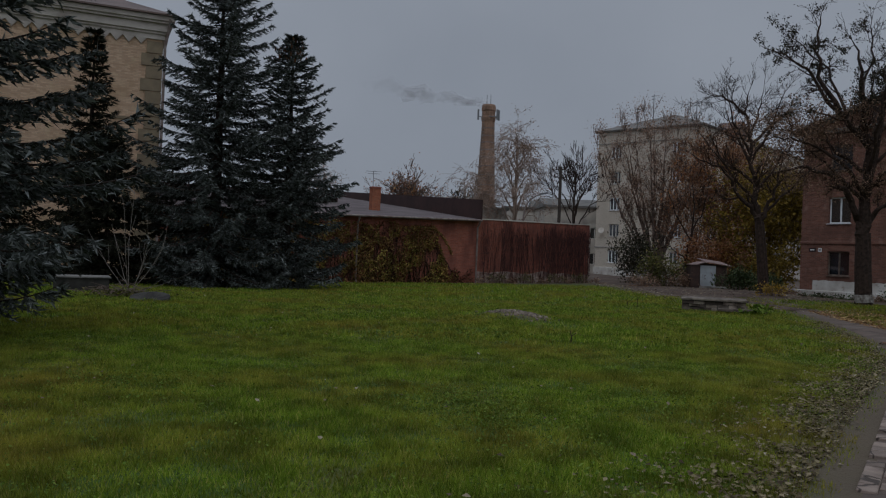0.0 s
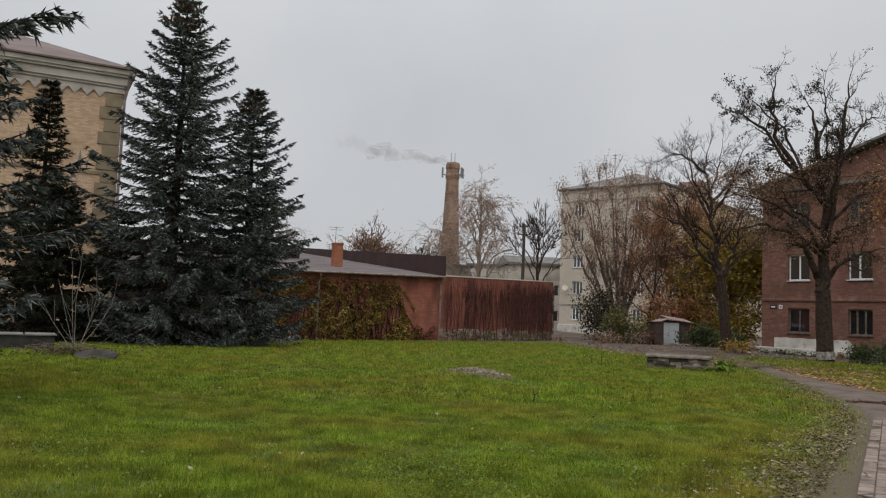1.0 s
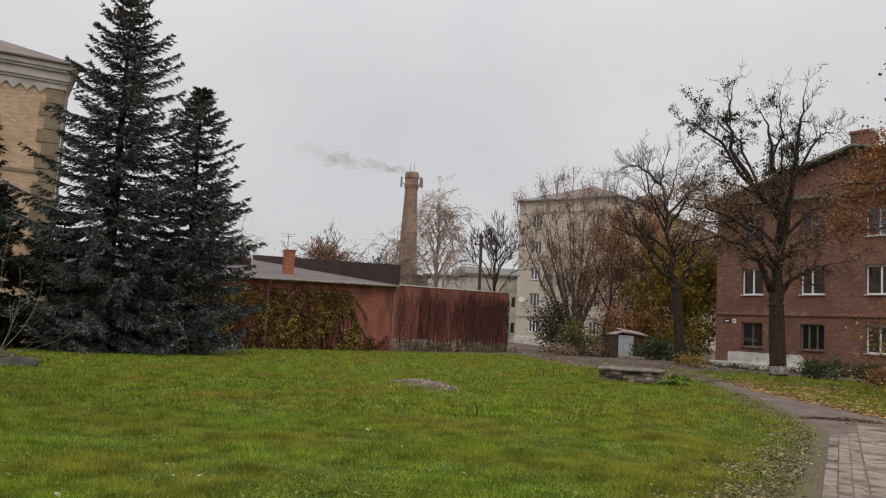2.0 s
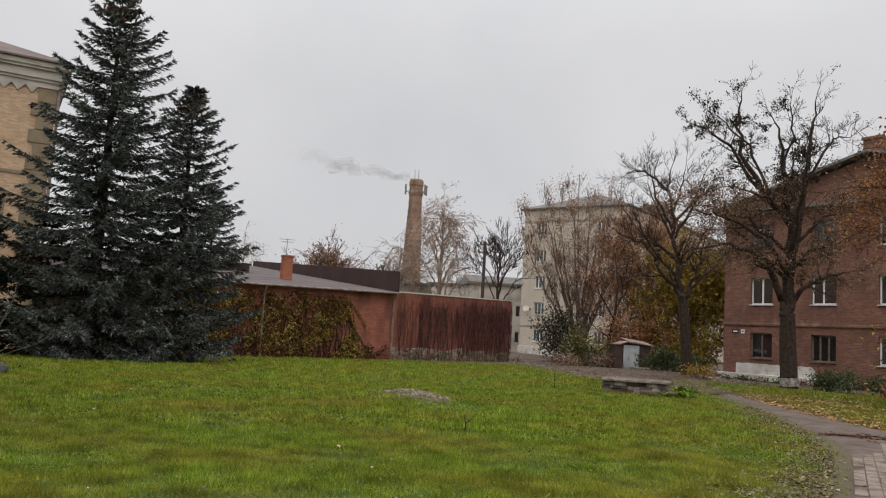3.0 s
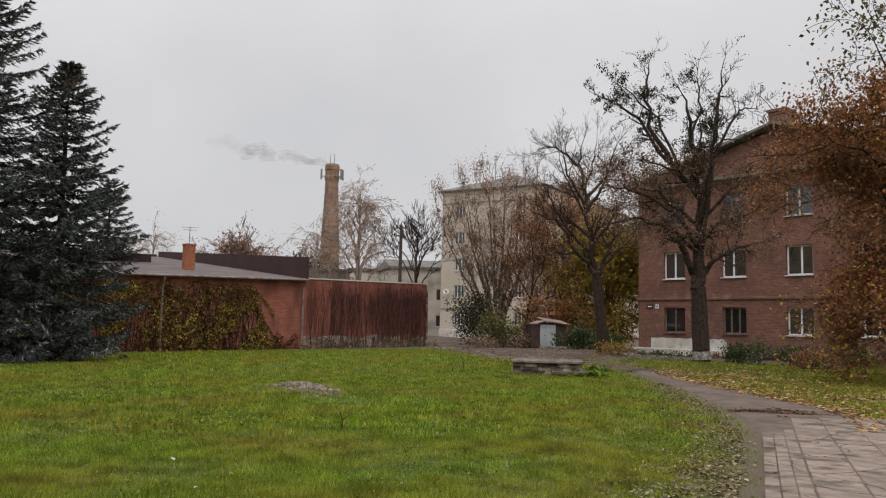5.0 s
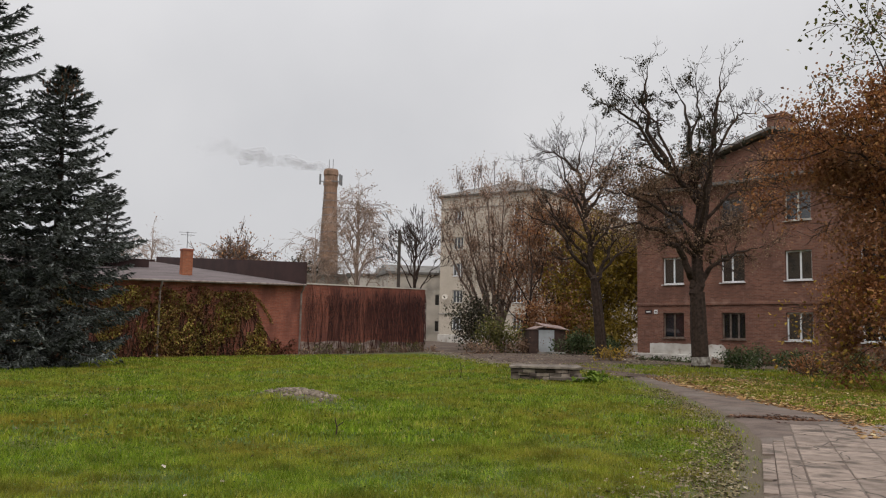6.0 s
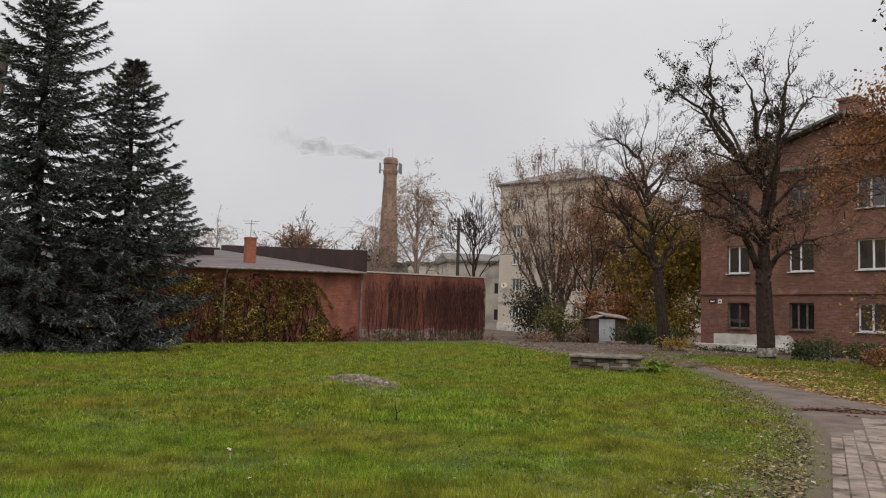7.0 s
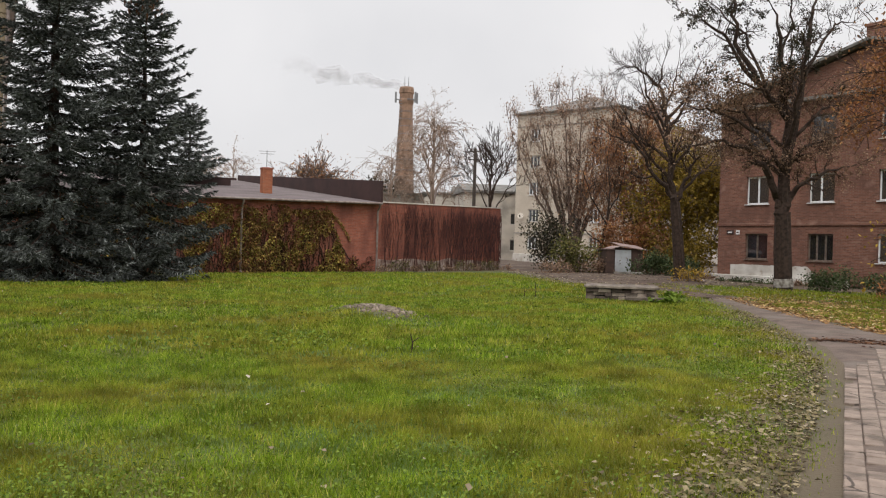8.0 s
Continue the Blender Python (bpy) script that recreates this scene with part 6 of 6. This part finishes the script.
def blades(name, seed, count, y0, y1, tall, wide, label):
    """Single blades of grass over the lawn between y0 and y1, denser in tufts, none where the turf is worn through."""
    r = np.random.RandomState(seed)
    y = y0 + (y1 - y0) * r.rand(count)
    lo, hi = -0.62 * np.maximum(y, 6) - 1.5, np.interp(y, [p[1] for p in LEFT_EDGE] + [45], [p[0] for p in LEFT_EDGE] + [12]) + 0.05
    hi2 = np.interp(y, [p[1] for p in RIGHT_EDGE] + [45], [p[0] for p in RIGHT_EDGE] + [12])
    beyond = 0.95 * np.maximum(y, 6) + 3.5
    u = r.rand(count) * ((hi - lo) + np.maximum(0, beyond - hi2))
    x = np.where(u < hi - lo, lo + u, hi2 + u - (hi - lo))
    bare, tuft = sample(BARE, x, y), sample(TUFT, x, y)
    tuft = tuft + 0.5 * np.sin(5.1 * x + 2.3 * y + 1.7 * np.sin(3.9 * y - 1.3 * x)) * np.sin(4.3 * y - 3.1 * x + 1.9 * np.sin(4.7 * x + 0.7 * y))
    ok = (r.rand(count) > bare * 1.1) & (r.rand(count) < 0.55 + 0.45 * np.clip(tuft * 1.4, 0, 1))
    x, y, tuft, bare = x[ok], y[ok], tuft[ok], bare[ok]
    n, z = len(x), sample(LIE, x, y)
    h = tall * (0.45 + 0.75 * r.rand(n)) * (0.7 + 0.6 * np.clip(tuft, 0, 1)) * (1 - 0.5 * bare)
    a, lean, b = r.rand(n) * 6.283, h * (0.15 + 0.75 * r.rand(n)), r.rand(n) * 6.283
    w = wide * (0.6 + 0.7 * r.rand(n))
    v = np.empty((n, 3, 3))
    v[:, 0] = np.stack([x - np.cos(a) * w, y - np.sin(a) * w, z - 0.005], 1)
    v[:, 1] = np.stack([x + np.cos(a) * w, y + np.sin(a) * w, z - 0.005], 1)
    v[:, 2] = np.stack([x + np.cos(b) * lean, y + np.sin(b) * lean, z + h], 1)
    me = bpy.data.meshes.new(name)
    me.vertices.add(3 * n)
    me.loops.add(3 * n)
    me.polygons.add(n)
    me.vertices.foreach_set("co", v.ravel())
    me.loops.foreach_set("vertex_index", np.arange(3 * n))
    me.polygons.foreach_set("loop_start", np.arange(0, 3 * n, 3))
    me.update(calc_edges=True)
    me.materials.append(BLADES)
    tagged(new(name, me), label, "grass", kind="stuff")


blades("lawn_grass_behind", 4, 45000, -5.5, 4.0, 0.058, 0.012, "short green lawn grass beside the path")
blades("lawn_grass", 1, 800000, 4.0, 14.0, 0.058, 0.0044, "short green lawn grass with yellowed patches")
blades("lawn_grass_middle", 2, 350000, 14.0, 27.0, 0.075, 0.0105, "short green lawn grass with yellowed patches")
blades("lawn_grass_far", 3, 190000, 27.0, 46.0, 0.085, 0.02, "short green lawn grass with yellowed patches")


def leaves_on_ground(name, seed, count, x0, x1, y0, y1, keep, mat, sizes, label, flat=0.75, lift=0.02):
    g = Geo()
    for x, y, rng in scatter(seed, count, x0, x1, y0, y1, keep):
        g.leaf((x, y, lie(x, y) + lift * rng.uniform(0.3, 1.6)), rng.uniform(*sizes), rng, flat)
    single(name, g, mat, (0, 0, 0), label, "leaves", kind="stuff")


def beside_path(x, y):
    l = edge_at(LEFT_EDGE, y)
    if l is None:
        return 0
    return max(0, 1 - abs(x - (l - 0.75)) / 0.9) * (0.45 + 0.55 * max(0, noise.noise((x * 0.9, y * 0.7, 2)) * 2 + 0.4)) if x < l else 0


def on_right(x, y):
    r = edge_at(RIGHT_EDGE, y)
    return 0 if r is None or x < r - 0.4 else (0.15 + 0.85 * max(0, 1 - (x - r) / 5)) * (0.3 + 0.7 * max(0, 0.5 + noise.noise((x * 0.5, y * 0.5, 9))))


def off_path(x, y):
    l, r = edge_at(LEFT_EDGE, y), edge_at(RIGHT_EDGE, y)
    return 0 if l is not None and l < x < r else 0.25 + max(0, noise.noise((x * 0.3, y * 0.3, 6)))


leaves_on_ground("leaf_litter", 5, 42000, 1.0, 12.5, 4.5, 24.0, beside_path, LITTER, (0.022, 0.065), "pale withered leaves strewn beside the path")
def build_verge_litter():
    rng, g = random.Random(77), Geo()
    for _ in range(10500):
        y = 4.6 + 18.5 * rng.random() ** 1.25
        x = edge_at(LEFT_EDGE, y) - 0.15 - abs(rng.gauss(0.45, 0.4))
        if noise.noise((x * 1.4, y * 1.1, 3)) > -0.28:
            g.leaf((x, y, lie(x, y) + rng.uniform(0.006, 0.045)), rng.uniform(0.02, 0.058), rng, 0.6)
    single("verge_litter", g, VERGE_LEAF, (0, 0, 0), "olive and brown withered leaves along the path's verge", "leaves", kind="stuff")


VERGE_LEAF = foliage("verge_leaves", [(0.0, (0.05, 0.035, 0.02)), (0.35, (0.13, 0.1, 0.05)), (0.7, (0.18, 0.15, 0.075)), (1.0, (0.32, 0.26, 0.16))], 0.7, 0.1)
build_verge_litter()
leaves_on_ground("golden_leaf_litter", 6, 80000, 9.0, 27.0, 14.0, 36.0, on_right, GOLD_LITTER, (0.06, 0.13), "yellow and brown fallen leaves under the trees")
leaves_on_ground("scattered_leaves", 7, 1300, -10.0, 10.0, 4.5, 26.0, off_path, LITTER, (0.025, 0.065), "single pale leaves scattered over the lawn", 0.5, 0.05)
def weedy(x, y):
    return off_path(x, y) * (0.35 + max(0, 2.2 * noise.noise((x * 0.55, y * 0.55, 12)))) if x > -0.62 * y - 1 and x < (edge_at(LEFT_EDGE, y) or 20) - 0.9 else 0


leaves_on_ground("lawn_weeds", 8, 230000, -8.5, 9.5, 4.5, 14.0, weedy, WEEDS, (0.015, 0.032), "broad-leaved weeds and clover in the lawn", 0.4, 0.045)
leaves_on_ground("lawn_weeds_far", 18, 90000, -15.0, 12.0, 14.0, 30.0, weedy, WEEDS, (0.03, 0.065), "broad-leaved weeds and clover in the lawn", 0.4, 0.05)
leaves_on_ground("wet_leaf_patch", 10, 7000, 9.2, 11.6, 15.4, 18.4, lambda x, y: max(0, 1.0 - math.hypot((x - 10.2) / 0.7, (y - 16.7) / 0.75) + 0.8 * noise.noise((x * 2, y * 2, 5))), DEAD_CREEPER, (0.05, 0.1), "brown wet leaves gathered on the path", 0.85)
leaves_on_ground("track_leaves", 9, 6000, 10.0, 20.0, 28.0, 50.0, lambda x, y: 0.7, LITTER, (0.07, 0.14), "withered leaves on the earth track")


def build_heap_gravel():
    """Crumbled stone lying on the low heap."""
    rng, g = random.Random(310), Geo()
    for _ in range(320):
        u, v = rng.gauss(0, 0.55), rng.gauss(0, 0.2)
        x, y = 2.4 + 0.46 * u + 0.89 * v, 20.3 - 0.89 * u + 0.46 * v
        r, z = rng.uniform(0.015, 0.05), lie(x, y)
        a = rng.uniform(0, 6.283)
        g.rings([[(x + w * r * math.cos(a + 1.257 * k), y + w * r * math.sin(a + 1.257 * k), z + h * r) for k in range(5)] for w, h in ((1.0, -0.4), (1.1, 0.3), (0.6, 0.9))])
    single("gravel_heap", g, material("earthy_gravel", (0.25, 0.205, 0.16), 0.95, (0.14, 0.11, 0.085), 9.0, pieces=0.4, island=True), (0, 0, 0), "crumbled grey gravel on a low heap in the lawn", "gravel", kind="stuff")


build_heap_gravel()


def build_paving():
    rng = random.Random(200)
    top = thing("pavement", (5.67, 9.86, 0.0), "old pinkish-grey paving slabs with open joints", "paving", kind="structure", turn=math.degrees(math.atan2(0.844, 0.536)))
    shapes = {}

    def slab(u, v, lu, lv):
        key = (round(lu, 2), round(lv, 2))
        if key not in shapes:
            g = Geo()
            g.box((-lu / 2, -lv / 2, -0.04), (lu / 2, lv / 2, 0.014), cut=0.006)
            shapes[key] = g.mesh("paving_slab", PAVING)
        ob = new("paving_slab", shapes[key])
        ob.parent = top
        x, y = 5.67 + 0.536 * u + 0.844 * v, 9.86 + 0.844 * u - 0.536 * v
        ob.matrix_basis = pose(u, -v, lie(x, y) + 0.012 + rng.uniform(-0.003, 0.003), rng.gauss(0, 0.3), rng.gauss(0, 0.25), rng.gauss(0, 0.5))

    for c in range(3):
        u = -5.0 + 0.1 * (c % 2)
        while u < 4.4 + 0.5 * c:
            if rng.random() < (0.8, 0.93, 0.97)[c]:
                slab(u + 0.1, 0.067 + 0.136 * c, 0.193, 0.127)
            u += 0.202
    for c in range(4):
        u = -5.0 + 0.2 * (c % 2)
        while u < 7.4 - (0.4 if c == 0 else 0):
            n = rng.choice((0.43, 0.43, 0.22, 0.64, 0.32))
            ragged = c == 3 and rng.random() < 0.25
            if not ragged:
                slab(u + n / 2, 0.415 + 0.43 * c + 0.215, n - 0.012, 0.418)
            u += n
    return top


build_paving()
